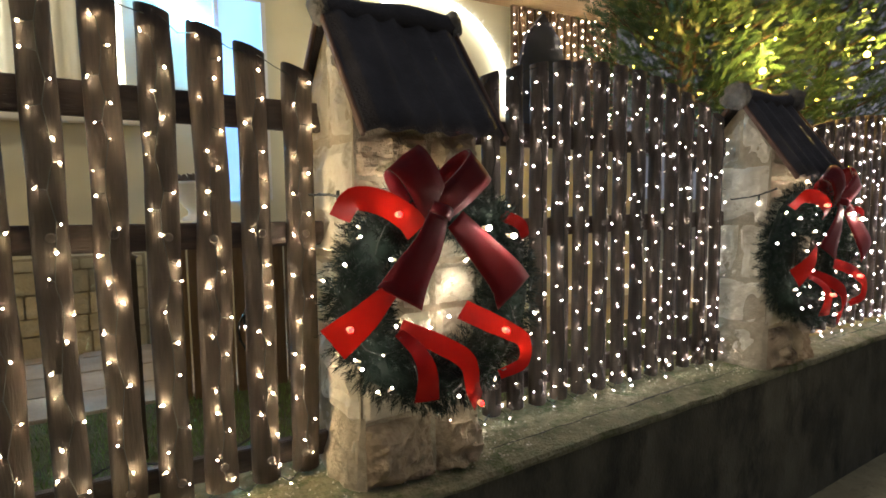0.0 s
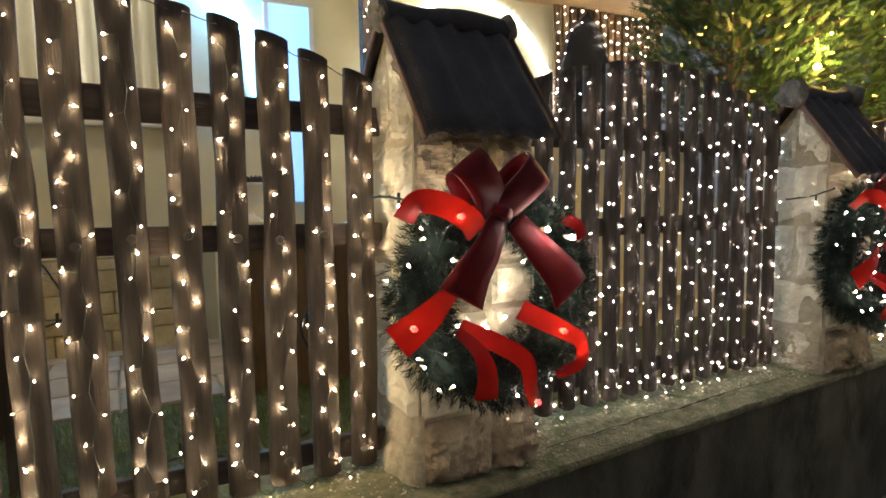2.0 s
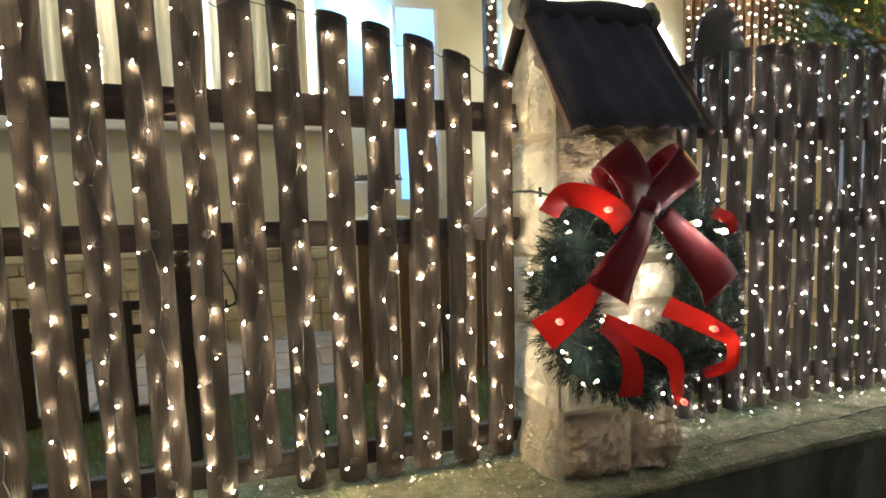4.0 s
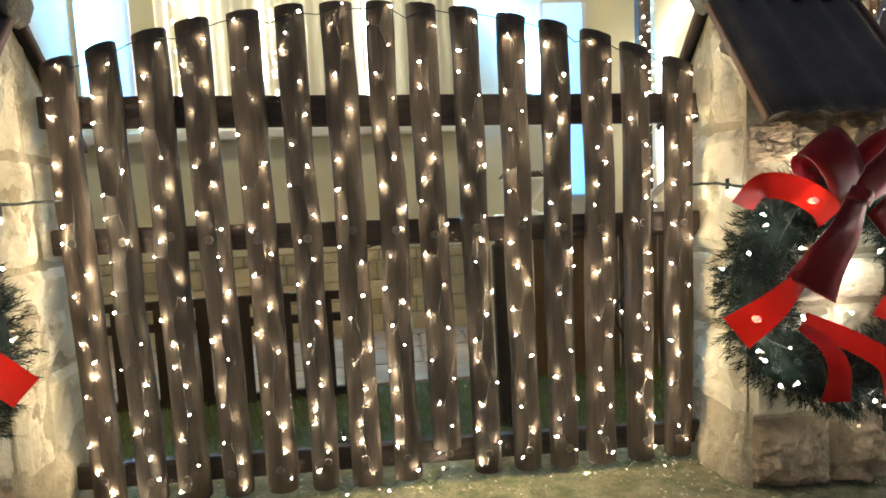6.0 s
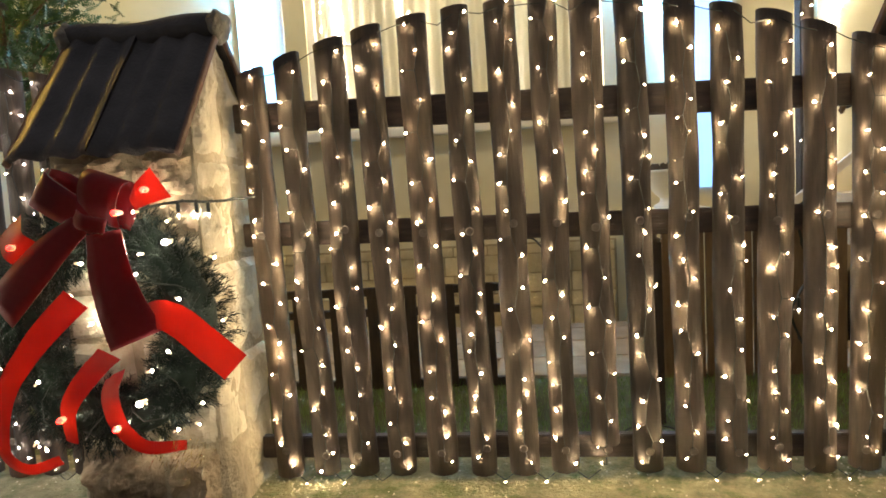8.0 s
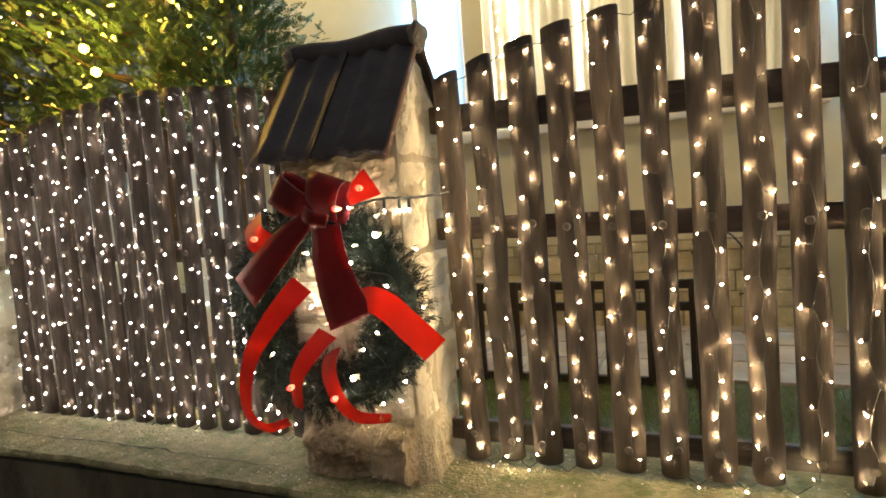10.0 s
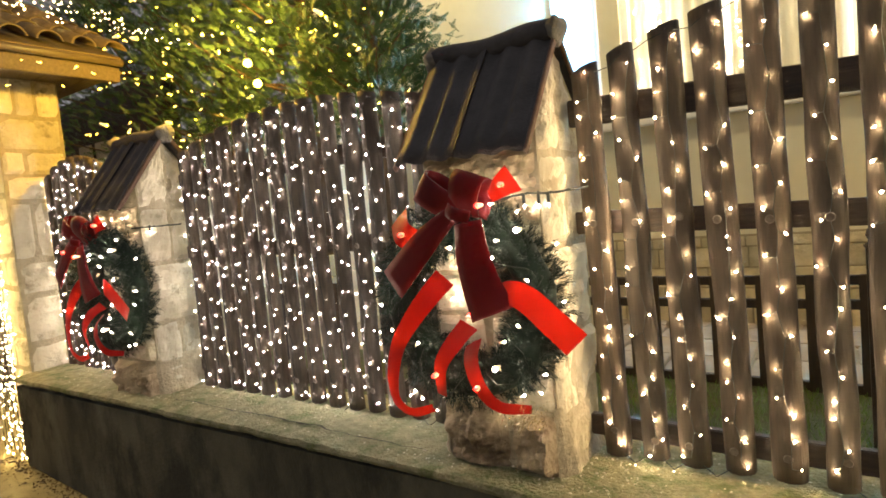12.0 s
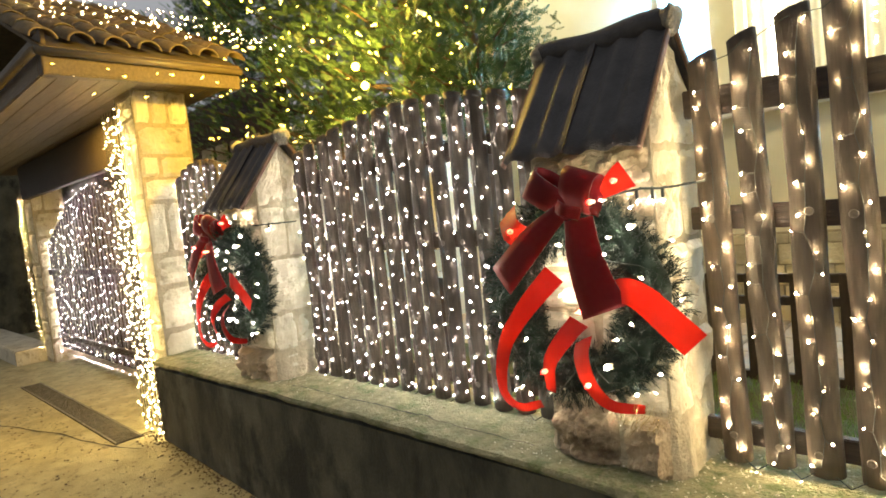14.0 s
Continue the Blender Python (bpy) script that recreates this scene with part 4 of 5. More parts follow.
def painted_board(x0, x1, y, z0, z1):
    th = thing("painted_board", (x0, y, YARD), "pale blue painted board on two dark posts in the garden", "board")
    part("board", box(0, x1 - x0, -0.012, 0.012, z0 - YARD, z1 - YARD, 0.004), PALEBLUE, th)
    for x in (0.06, x1 - x0 - 0.06):
        part("post", box(x - 0.03, x + 0.03, 0.014, 0.07, 0, z1 - YARD, 0.004), DARKWOOD, th)


painted_board(-4.55, -3.70, 1.05, 1.10, 1.32)


def urn(x, y, z):
    th = thing("garden_urn", (x, y, z), "white footed plaster urn with dark dried plants", "urn")
    prof = [(0.10, 0), (0.10, 0.02), (0.06, 0.04), (0.05, 0.07), (0.09, 0.11), (0.145, 0.19), (0.165, 0.26), (0.185, 0.275), (0.185, 0.295), (0.15, 0.295), (0.13, 0.22)]
    verts, faces = [], []
    for r, h in prof:
        for k in range(24):
            w = 2 * math.pi * k / 24
            verts.append((r * math.cos(w), r * math.sin(w), h))
    for i in range(len(prof) - 1):
        for k in range(24):
            faces.append((i * 24 + k, i * 24 + (k + 1) % 24, (i + 1) * 24 + (k + 1) % 24, (i + 1) * 24 + k))
    part("bowl", raw("bowl", verts, faces, WHITE, True), None, th)
    rng = random.Random(8)
    shapes = []
    for i in range(160):
        a, r = rng.uniform(0, 6.3), rng.uniform(0.02, 0.2)
        shapes.append(tube([(r * 0.5 * math.cos(a), r * 0.5 * math.sin(a), 0.27), (r * math.cos(a), r * math.sin(a), 0.31 + rng.uniform(0, 0.04)), (r * 1.1 * math.cos(a + 0.3), r * 1.1 * math.sin(a + 0.3), 0.30)], 0.006, 4))
    part("plants", raw("plants", *join(shapes), BARK), None, th, "dark withered plants")


solid("garden_pier", box(0.66, 1.12, 2.50, 2.95, YARD, 1.41, 0.01), PLASTER, "pale plastered pier carrying an urn", "pier")
urn(0.89, 2.73, 1.41)

# ---- house ----
FACE = 3.1


def wall_with_hole(name, x0, x1, z0, z1, hole, y0, y1, material, label):
    a, b, c, d = hole
    bm = bmesh.new()
    for q in ((x0, a, z0, z1), (b, x1, z0, z1), (a, b, z0, c), (a, b, d, z1)):
        k = box(q[0], q[1], y0, y1, q[2], q[3])
        me = bpy.data.meshes.new("piece")
        k.to_mesh(me)
        k.free()
        bm.from_mesh(me)
        bpy.data.meshes.remove(me)
    bmesh.ops.remove_doubles(bm, verts=bm.verts[:], dist=0.001)
    return solid(name, bm, material, label, "wall")


wall_with_hole("house_wall", -5.0, 2.15, 0.4, 4.6, (-2.05, 0.50, 2.30, 4.1), FACE, FACE + 0.25, PLASTER, "cream plastered house wall behind the garden")
solid("house_ledge", box(-3.2, 0.62, FACE - 0.10, FACE, 2.14, 2.22, 0.01), WHITE, "white ledge under the house window", "ledge")
solid("interior_back_wall", box(-5.0, 2.15, 5.6, 5.8, 0.4, 4.6), PLASTER, "plain back wall of the lit room", "wall")
solid("interior_floor", box(-5.0, 2.15, FACE + 0.25, 5.6, 1.9, 2.0), SLAB, "plain floor of the lit room", "floor")
solid("interior_ceiling", box(-5.0, 2.15, FACE + 0.25, 5.6, 4.3, 4.4), WHITE, "plain ceiling of the lit room", "ceiling")
solid("interior_side_wall_west", box(-5.0, -4.8, FACE + 0.25, 5.6, 2.0, 4.3), PLASTER, "plain side wall of the lit room", "wall")
solid("interior_side_wall_east", box(1.95, 2.15, FACE + 0.25, 5.6, 2.0, 4.3), PLASTER, "plain side wall of the lit room", "wall")


# Lamps above the view, added to brighten the facade and yard.
def added_eave_lamp(x, power):
    th = thing("added_eave_lamp", (x, 1.9, 4.1), "unseen lamp added under the eave to brighten the house wall", "lamp")
    part("stem", raw("stem", *tube([(0, 0, 0.10), (0, 0, 0.36)], 0.02, 8), WHITE), None, th)
    part("cap", raw("cap", *tube([(0, 0, 0.07), (0, 0, 0.11)], 0.06, 12), WHITE), None, th)
    lamp("eave_fill", "POINT", (x, 1.9, 4.08), power, (1.0, 0.85, 0.52), 0.08)


added_eave_lamp(-3.6, 21)
added_eave_lamp(-1.1, 21)
added_eave_lamp(1.2, 11)
solid("house_eave", box(-5.2, 2.2, 1.8, FACE, 4.45, 4.6), SOFFIT, "board eave of the house", "eave")


def house_window():
    th = thing("window_1", (-2.05, FACE, 2.30), "wide white window with lit curtains and light chains", "window", kind="structure")
    W, H = 2.55, 1.8
    for a, b in ((0.0, 0.07), (0.80, 0.87), (1.60, 1.67), (W - 0.07, W)):
        part("window_frame", box(a, b, 0.03, 0.10, 0, H, 0.004), WHITE, th)
    for a, b in ((0.0, 0.07), (H - 0.07, H)):
        for c, d in ((0.07, 0.80), (0.87, 1.60), (1.67, W - 0.07)):
            part("window_frame", box(c, d, 0.035, 0.095, a, b, 0.004), WHITE, th)
    verts, faces = [], []
    n = 150
    for i in range(n + 1):
        x = 0.02 + (W - 0.04) * i / n
        y = 0.19 + 0.025 * math.sin(i * 1.05) + 0.012 * math.sin(i * 0.37)
        verts += [(x, y, 0.0), (x, y, H)]
        if i:
            faces.append((2 * i - 2, 2 * i, 2 * i + 1, 2 * i - 1))
    part("curtain", raw("curtain", verts, faces, CURTAIN, True), None, th, "white sheer curtain in folds")


house_window()
# sheer cloth lets the room's light through
nt = CURTAIN.node_tree
principled, out = nt.nodes["Principled BSDF"], nt.nodes["Material Output"]
sheer = nt.nodes.new("ShaderNodeBsdfTranslucent")
sheer.inputs[0].default_value = (0.85, 0.82, 0.7, 1)
blend = nt.nodes.new("ShaderNodeMixShader")
blend.inputs[0].default_value = 0.6
nt.links.new(principled.outputs[0], blend.inputs[1])
nt.links.new(sheer.outputs[0], blend.inputs[2])
nt.links.new(blend.outputs[0], out.inputs[0])
nt = UNLIT_RIBBON.node_tree
principled, out = nt.nodes["Principled BSDF"], nt.nodes["Material Output"]
sheer = nt.nodes.new("ShaderNodeBsdfTranslucent")
sheer.inputs[0].default_value = (0.75, 0.02, 0.012, 1)
blend = nt.nodes.new("ShaderNodeMixShader")
blend.inputs[0].default_value = 0.16
nt.links.new(principled.outputs[0], blend.inputs[1])
nt.links.new(sheer.outputs[0], blend.inputs[2])
nt.links.new(blend.outputs[0], out.inputs[0])
lamp("room_light", "AREA", (-0.8, 4.6, 3.9), 8, (1.0, 0.90, 0.66), 1.6, (-0.8, 3.9, 2.6))


def cladding():
    base = tagged(new("stone_plinth", mesh_of(box(-5.0, 0.55, FACE - 0.03, FACE, 0.4, 1.16), "stone_plinth", MORTAR)), "beige stone cladding along the foot of the house", "cladding", kind="structure")
    rng = random.Random(17)
    z = 0.43
    k = 0
    while z < 1.10:
        h = min(rng.choice((0.09, 0.13, 0.17)), 1.155 - z)
        x = -3.4
        while x < 0.5:
            w = rng.uniform(0.12, 0.34)
            w = min(w, 0.54 - x)
            part("cladding_stone", box(x, x + w - 0.012, FACE - 0.055 + rng.uniform(-0.006, 0.006), FACE - 0.025, z, z + h - 0.012, 0.005), CLAD, base)
            x += w
        z += h


def light_rope(points, r, material, label):
    th = thing("light_rope", points[0], label, "light rope")
    o = Vector(points[0])
    part("tube", raw("tube", *tube([p - o for p in smooth_path(points, 8)], r, 6), material, True), None, th)


def light_chains(name, places, material, label, r=0.0065, cables=()):
    th = thing(name, places[0], label, "string lights")
    o = Vector(places[0])
    tagged(part("light_net", bulb_cloud("light_net", [Vector(p) - o for p in places], material, r), None, th), kind="stuff")
    for c in cables:
        part("cable", raw("cable", *tube([Vector(p) - o for p in c], 0.003, 4), CABLE), None, th)


light_rope([(0.62, FACE - 0.04, 3.35), (0.90, FACE - 0.04, 3.08), (1.12, FACE - 0.04, 2.78), (1.12, FACE - 0.04, 2.45)], 0.012, TUBE_BLUE, "blue-white light rope running down the house wall")
# Emissive framed panels are added where the wall is lit blue.
TINTED = glow("blue_wall_glow", (0.09, 0.40, 1.0), 0.75)
for x, z0, z1 in ((1.36, 1.55, 3.2), (-2.45, 2.40, 4.0)):
    slim = thing("blue_glow_2" if x > 0 else "blue_glow_3", (x, FACE, z0), "narrow white-framed panel emitting blue, in place of blue-lit wall", "window", kind="structure")
    for k in (-0.21, 0.17):
        part("window_frame", box(k, k + 0.04, -0.03, 0.0, 0, z1 - z0, 0.003), WHITE, slim)
    part("pane", box(-0.17, 0.17, -0.02, -0.004, 0, z1 - z0), TINTED, slim, "panel emitting blue")
light_rope([(-2.55, FACE - 0.06, 4.0), (-2.58, FACE - 0.06, 3.2), (-2.55, FACE - 0.06, 2.5)], 0.010, TUBE_BLUE, "blue-white light rope beside the house window")
for x in (-1.76, -0.34, 0.45):
    light_rope([(x, FACE + 0.015, 4.05), (x, FACE + 0.012, 3.2), (x, FACE + 0.015, 2.33)], 0.016, TUBE_WHITE, "white light tube along the window frame")
rng = random.Random(77)
light_chains("curtain_lights", [(x + rng.uniform(-0.012, 0.012), FACE + 0.008, rng.uniform(2.35, 4.0)) for x in (-1.9, -1.8, -1.72, -1.2, -1.12) for _ in range(45)], BULB_HOUSE,
             "icicle light chains hanging in the house window", 0.005)


# ---- porch with the lit arch ----
def porch():
    solid("porch_wall", box(2.154, 5.6, FACE - 0.1, FACE + 0.15, 0.4, 4.6), PLASTER, "cream porch wall behind the lit arch", "wall")
    solid("porch_ceiling", box(1.6, 6.2, 1.7, FACE - 0.1, 3.52, 3.60), SOFFIT, "tan board ceiling of the porch", "ceiling")
    pts = []
    for i in range(25):
        a = math.pi * i / 24
        pts.append((3.1 - 0.92 * math.cos(a), FACE - 0.16, 2.5 + 0.95 * math.sin(a)))
    pts = [(2.18, FACE - 0.16, 1.6)] + pts + [(4.03, FACE - 0.16, 2.42)]
    th = thing("arch_garland", (3.05, FACE - 0.16, 1.6), "white glowing garland arched over the porch door", "garland")
    o = Vector((3.05, FACE - 0.16, 1.6))
    part("tube", raw("tube", *tube([Vector(p) - o for p in smooth_path(pts, 3)], 0.035, 6), GARLAND, True), None, th)
    rng = random.Random(3)
    verts, faces = [], []
    for p in smooth_path(pts, 14):
        for k in range(8):
            d = Vector([rng.uniform(-1, 1) for _ in range(3)]).normalized()
            e = d.cross(Vector((0.3, 0.4, 0.8))).normalized() * 0.006
            q = len(verts)
            b = p - o
            verts += [b - e, b + e, b + d * rng.uniform(0.06, 0.11)]
            faces.append((q, q + 1, q + 2))
    part("tinsel", raw("tinsel", verts, faces, WHITE), None, th, "white tinsel fringe")
    solid("porch_parapet", box(3.55, 5.6, 2.45, 2.57, 0.4, 2.2, 0.01), PLASTER, "cream plastered parapet before the slatted wall", "wall")
    # an added lamp: it brightens the porch wall and the yard
    lantern = thing("added_porch_lamp", (2.75, 2.3, 3.52), "ceiling lamp added to brighten the porch and yard", "lamp")
    part("mount", raw("mount", *tube([(0, 0, -0.05), (0, 0, 0)], 0.07, 14), WHITE), None, lantern)
    lamp("porch_fill", "POINT", (2.75, 2.3, 3.40), 4.5, (1.0, 0.85, 0.52), 0.06)
    post = thing("porch_post", (1.93, 2.75, 0.43), "dark porch post with a light chain", "post")
    part("shaft", box(-0.05, 0.05, -0.05, 0.05, 0, 3.0, 0.008), DARKWOOD, post)
    light_chains("post_lights", [(1.93 + rng.uniform(-0.06, 0.06), 2.685, 1.2 + 2.2 * i / 40) for i in range(40)], BULB_HOUSE, "light chain wound up the porch post", 0.005)
    # slatted side with the dark pointed door and hanging lights
    side = thing("slatted_wall", (4.25, 2.9, 0.43), "brown upright slats round a dark pointed doorway", "slatted wall")
    for i in range(15):
        x = -0.2 + i * 0.105
        part("slat", box(x, x + 0.075, -0.02, 0.02, 0, 3.08, 0.004), BROWNWOOD, side)
    door = thing("pointed_door", (4.42, 2.82, 0.43), "dark blue door with a pointed arch", "door")
    bm = bmesh.new()
    prof = [(-0.34, 0), (0.34, 0), (0.34, 2.2), (0.32, 2.5), (0.22, 2.8), (0.0, 3.03), (-0.22, 2.8), (-0.32, 2.5), (-0.34, 2.2)]
    f = [bm.verts.new((x, 0, z)) for x, z in prof]
    g = [bm.verts.new((x, 0.05, z)) for x, z in prof]
    bm.faces.new(f)
    bm.faces.new(list(reversed(g)))
    for i in range(len(prof)):
        j = (i + 1) % len(prof)
        bm.faces.new((f[j], f[i], g[i], g[j]))
    bmesh.ops.recalc_face_normals(bm, faces=bm.faces[:])
    part("leaf", bm, DARKBLUE, door)
    spots = []
    for i in range(15):
        x = 4.0 + i * 0.105
        z = 1.6
        while z < 3.48:
            if not (abs(x - 4.42) < 0.34 - max(0, z - 2.9) * 0.6):
                spots.append((x + rng.uniform(-0.02, 0.02), 2.79, z))
            z += rng.uniform(0.07, 0.13)
    light_chains("hanging_lights", spots, BULB_HOUSE, "warm light chains hanging over the slatted wall", 0.005)


porch()


# stair with a white sloping rail beside the porch
def stair():
    th = thing("garden_stair", (1.45, 2.15, YARD), "pale stair with a white sloping stringer", "stair")
    for i in range(6):
        part("step", box(0.12 * i, 0.12 * i + 0.9, 0.0, 0.9, 0, 0.17 * (i + 1), 0.006), SLAB, th)
    bm = box(-0.5, 0.5, -0.03, 0.0, -0.035, 0.035, 0.003)
    for v in bm.verts:
        v.co = Vector((v.co.x * 0.6 + 0.28, v.co.y - 0.01, v.co.z + 1.12 + v.co.x * 0.45))
    part("handrail", bm, WHITE, th, "white sloping handrail")


stair()


# ---- trees ----
def conifer(x, y, base, height, radius, seed, label, crown_from=0.3, leaves=9000):
    """A dense cypress: trunk, limbs and a ragged crown of flat sprays."""
    rng = random.Random(seed)
    th = thing("cypress_tree", (x, y, base), label, "tree", "cypress trees behind the fence")
    part("trunk", raw("trunk", *tube([(0, 0, 0), (0.02, 0.01, height * 0.4), (-0.02, 0, height * 0.95)], [0.09, 0.07, 0.015], 9), BARK, True), None, th)
    limbs, verts, faces = [], [], []
    n_limb = 95
    tips = []
    for i in range(n_limb):
        t = crown_from + (1 - crown_from) * (i + rng.random()) / n_limb
        a = i * 2.4 + rng.uniform(-0.4, 0.4)
        r = radius * (1 - max(0, (t - 0.55) / 0.45) ** 1.5) * rng.uniform(0.7, 1.12)
        o = Vector((0, 0, height * t * 0.96))
        e = o + Vector((math.cos(a) * r, math.sin(a) * r, r * rng.uniform(0.05, 0.55)))
        m = (o + e) / 2 + Vector((0, 0, -0.06))
        limbs.append(tube([o, m, e], [0.018, 0.012, 0.004], 4))
        tips.append((o, m, e, r))
    tagged(part("limb", raw("limb", *join(limbs), BARK), None, th), kind="stuff")
    for k in range(leaves):
        o, m, e, r = rng.choice(tips)
        s = rng.uniform(0.35, 1.05)
        c = o * (1 - s) ** 2 + m * 2 * s * (1 - s) + e * s * s + Vector([rng.gauss(0, 0.055 + 0.05 * r) for _ in range(3)])
        d = ((e - o).normalized() + Vector([rng.uniform(-0.7, 0.7) for _ in range(3)]) + Vector((0, 0, 0.25))).normalized()
        w = d.cross(Vector([rng.uniform(-1, 1) for _ in range(3)])).normalized()
        L = rng.uniform(0.06, 0.12)
        for j in range(5):
            f = j / 5
            b = c + d * L * f
            for sgn in (-1, 1):
                tip = b + (d * 0.8 + w * sgn * 0.7) * L * (0.42 - 0.25 * f)
                q = len(verts)
                verts += [b, b + d * L * 0.16, tip]
                faces.append((q, q + 1, q + 2))
    tagged(part("crown", raw("crown", verts, faces, LEAF), None, th, "dark green flat scaly sprays"), kind="stuff")


def tree_lights(places_from, n, material, label, seed, r=0.006):
    rng = random.Random(seed)
    out = []
    for _ in range(n):
        (x0, x1), (y0, y1), (z0, z1) = places_from
        out.append((rng.uniform(x0, x1), rng.uniform(y0, y1), rng.uniform(z0, z1)))
    light_chains("tree_lights", out, material, label, r)


conifer(-3.55, 1.5, YARD, 4.3, 0.62, 201, "dense dark green cypress with golden lights", 0.42, 8000)
conifer(-4.3, 1.5, YARD, 4.6, 0.85, 202, "dense dark green cypress with golden lights", 0.40, 9000)
conifer(-5.7, 1.7, YARD, 4.6, 0.85, 203, "dense dark green cypress with golden lights", 0.40, 8000)
conifer(4.75, 1.35, YARD, 4.2, 0.80, 204, "dense dark green cypress with golden lights", 0.44, 9000)
conifer(5.7, 1.4, YARD, 4.4, 0.9, 205, "dense dark green cypress with golden lights", 0.36, 9000)
conifer(7.6, 1.6, YARD, 4.4, 1.0, 206, "dense dark green cypress with golden lights", 0.34, 8000)
tree_lights(((-6.5, -2.9), (0.55, 1.3), (2.3, 4.4)), 165, BULB_GOLD, "golden lights scattered through the cypress trees", 31)
conifer(-7.4, 2.1, GROUND, 6.4, 1.3, 207, "tall cypress behind the gate canopy with golden lights", 0.42, 9000)
conifer(-9.4, 2.4, GROUND, 6.4, 1.3, 208, "tall cypress behind the gate canopy with golden lights", 0.42, 7000)
tree_lights(((3.6, 9.0), (0.42, 1.1), (2.15, 4.2)), 140, BULB_GOLD, "golden lights scattered through the cypress trees", 32)

tree_lights(((3.8, 8.5), (0.45, 0.7), (2.2, 4.0)), 16, BULB_GOLD, "larger golden bulbs hung in the cypress trees", 33, 0.012)
tree_lights(((-6.4, -3.0), (0.5, 0.8), (2.4, 4.0)), 26, BULB_GOLD, "larger golden bulbs hung in the cypress trees", 34, 0.012)


def flood(at):
    th = thing("garden_lamp", at, "round golden bulb shining in the tree", "lamp")
    part("socket", raw("socket", *tube([(0, 0, 0.07), (0, 0, 0.012)], 0.009, 8), CABLE), None, th)
    bm = bmesh.new()
    bmesh.ops.create_icosphere(bm, subdivisions=2, radius=0.027)
    part("bulb", bm, BULB_FLOOD, th, smooth=True)


flood((-3.726, 0.42, 2.684))
flood((-3.648, 0.42, 2.535))
flood((4.72, 0.62, 2.50))
flood((6.1, 0.5, 2.75))
lamp("golden_tree_light", "POINT", (4.60, 0.48, 2.62), 56, (1.0, 0.62, 0.12), 0.05)
lamp("golden_tree_light", "POINT", (6.1, 0.36, 2.81), 44, (1.0, 0.62, 0.12), 0.05)
lamp("golden_tree_light", "POINT", (-4.1, 0.40, 2.95), 80, (1.0, 0.60, 0.09), 0.05)


# ---- gate column, canopy and driveway ----
def gate_column(x0, x1, y0, y1, top, label, seed):
    rng = random.Random(seed)
    th = thing("gate_column", (x0, y0, GROUND - 0.03), label, "column")
    part("core", box(0, x1 - x0, 0, y1 - y0, 0, top - GROUND, 0), MORTAR, th)
    H = top - GROUND
    for side in range(3):
        L = (x1 - x0) if side == 0 else (y1 - y0)
        z = 0.0
        while z < H - 0.05:
            h = min(rng.choice((0.2, 0.27, 0.4, 0.5)), H - z)
            cuts = [0.0] + sorted(L * q for q in rng.choice(([0.35], [0.6], [0.3, 0.62], [])) ) + [L]
            for i in range(len(cuts) - 1):
                me = stone_mesh("stone", [(cuts[i], z), (cuts[i + 1], z), (cuts[i + 1], z + h), (cuts[i], z + h)], 0.018, rng.uniform(0, 99), PALE, 0.006, 5, 0.005)
                o = part("stone", me, None, th, at=((0, 0, 0), (0, y1 - y0, 0), (x1 - x0, 0, 0))[side])
                o.rotation_euler = (0, 0, radians((0, -90, 90)[side]))
            z += h


gate_column(-6.38, -5.975, -0.26, 0.22, 3.0, "tall gate column clad in squared yellowish stone", 301)
gate_column(-11.85, -11.4, 0.06, 0.5, 2.93, "second gate column clad in squared stone, across the driveway", 302)


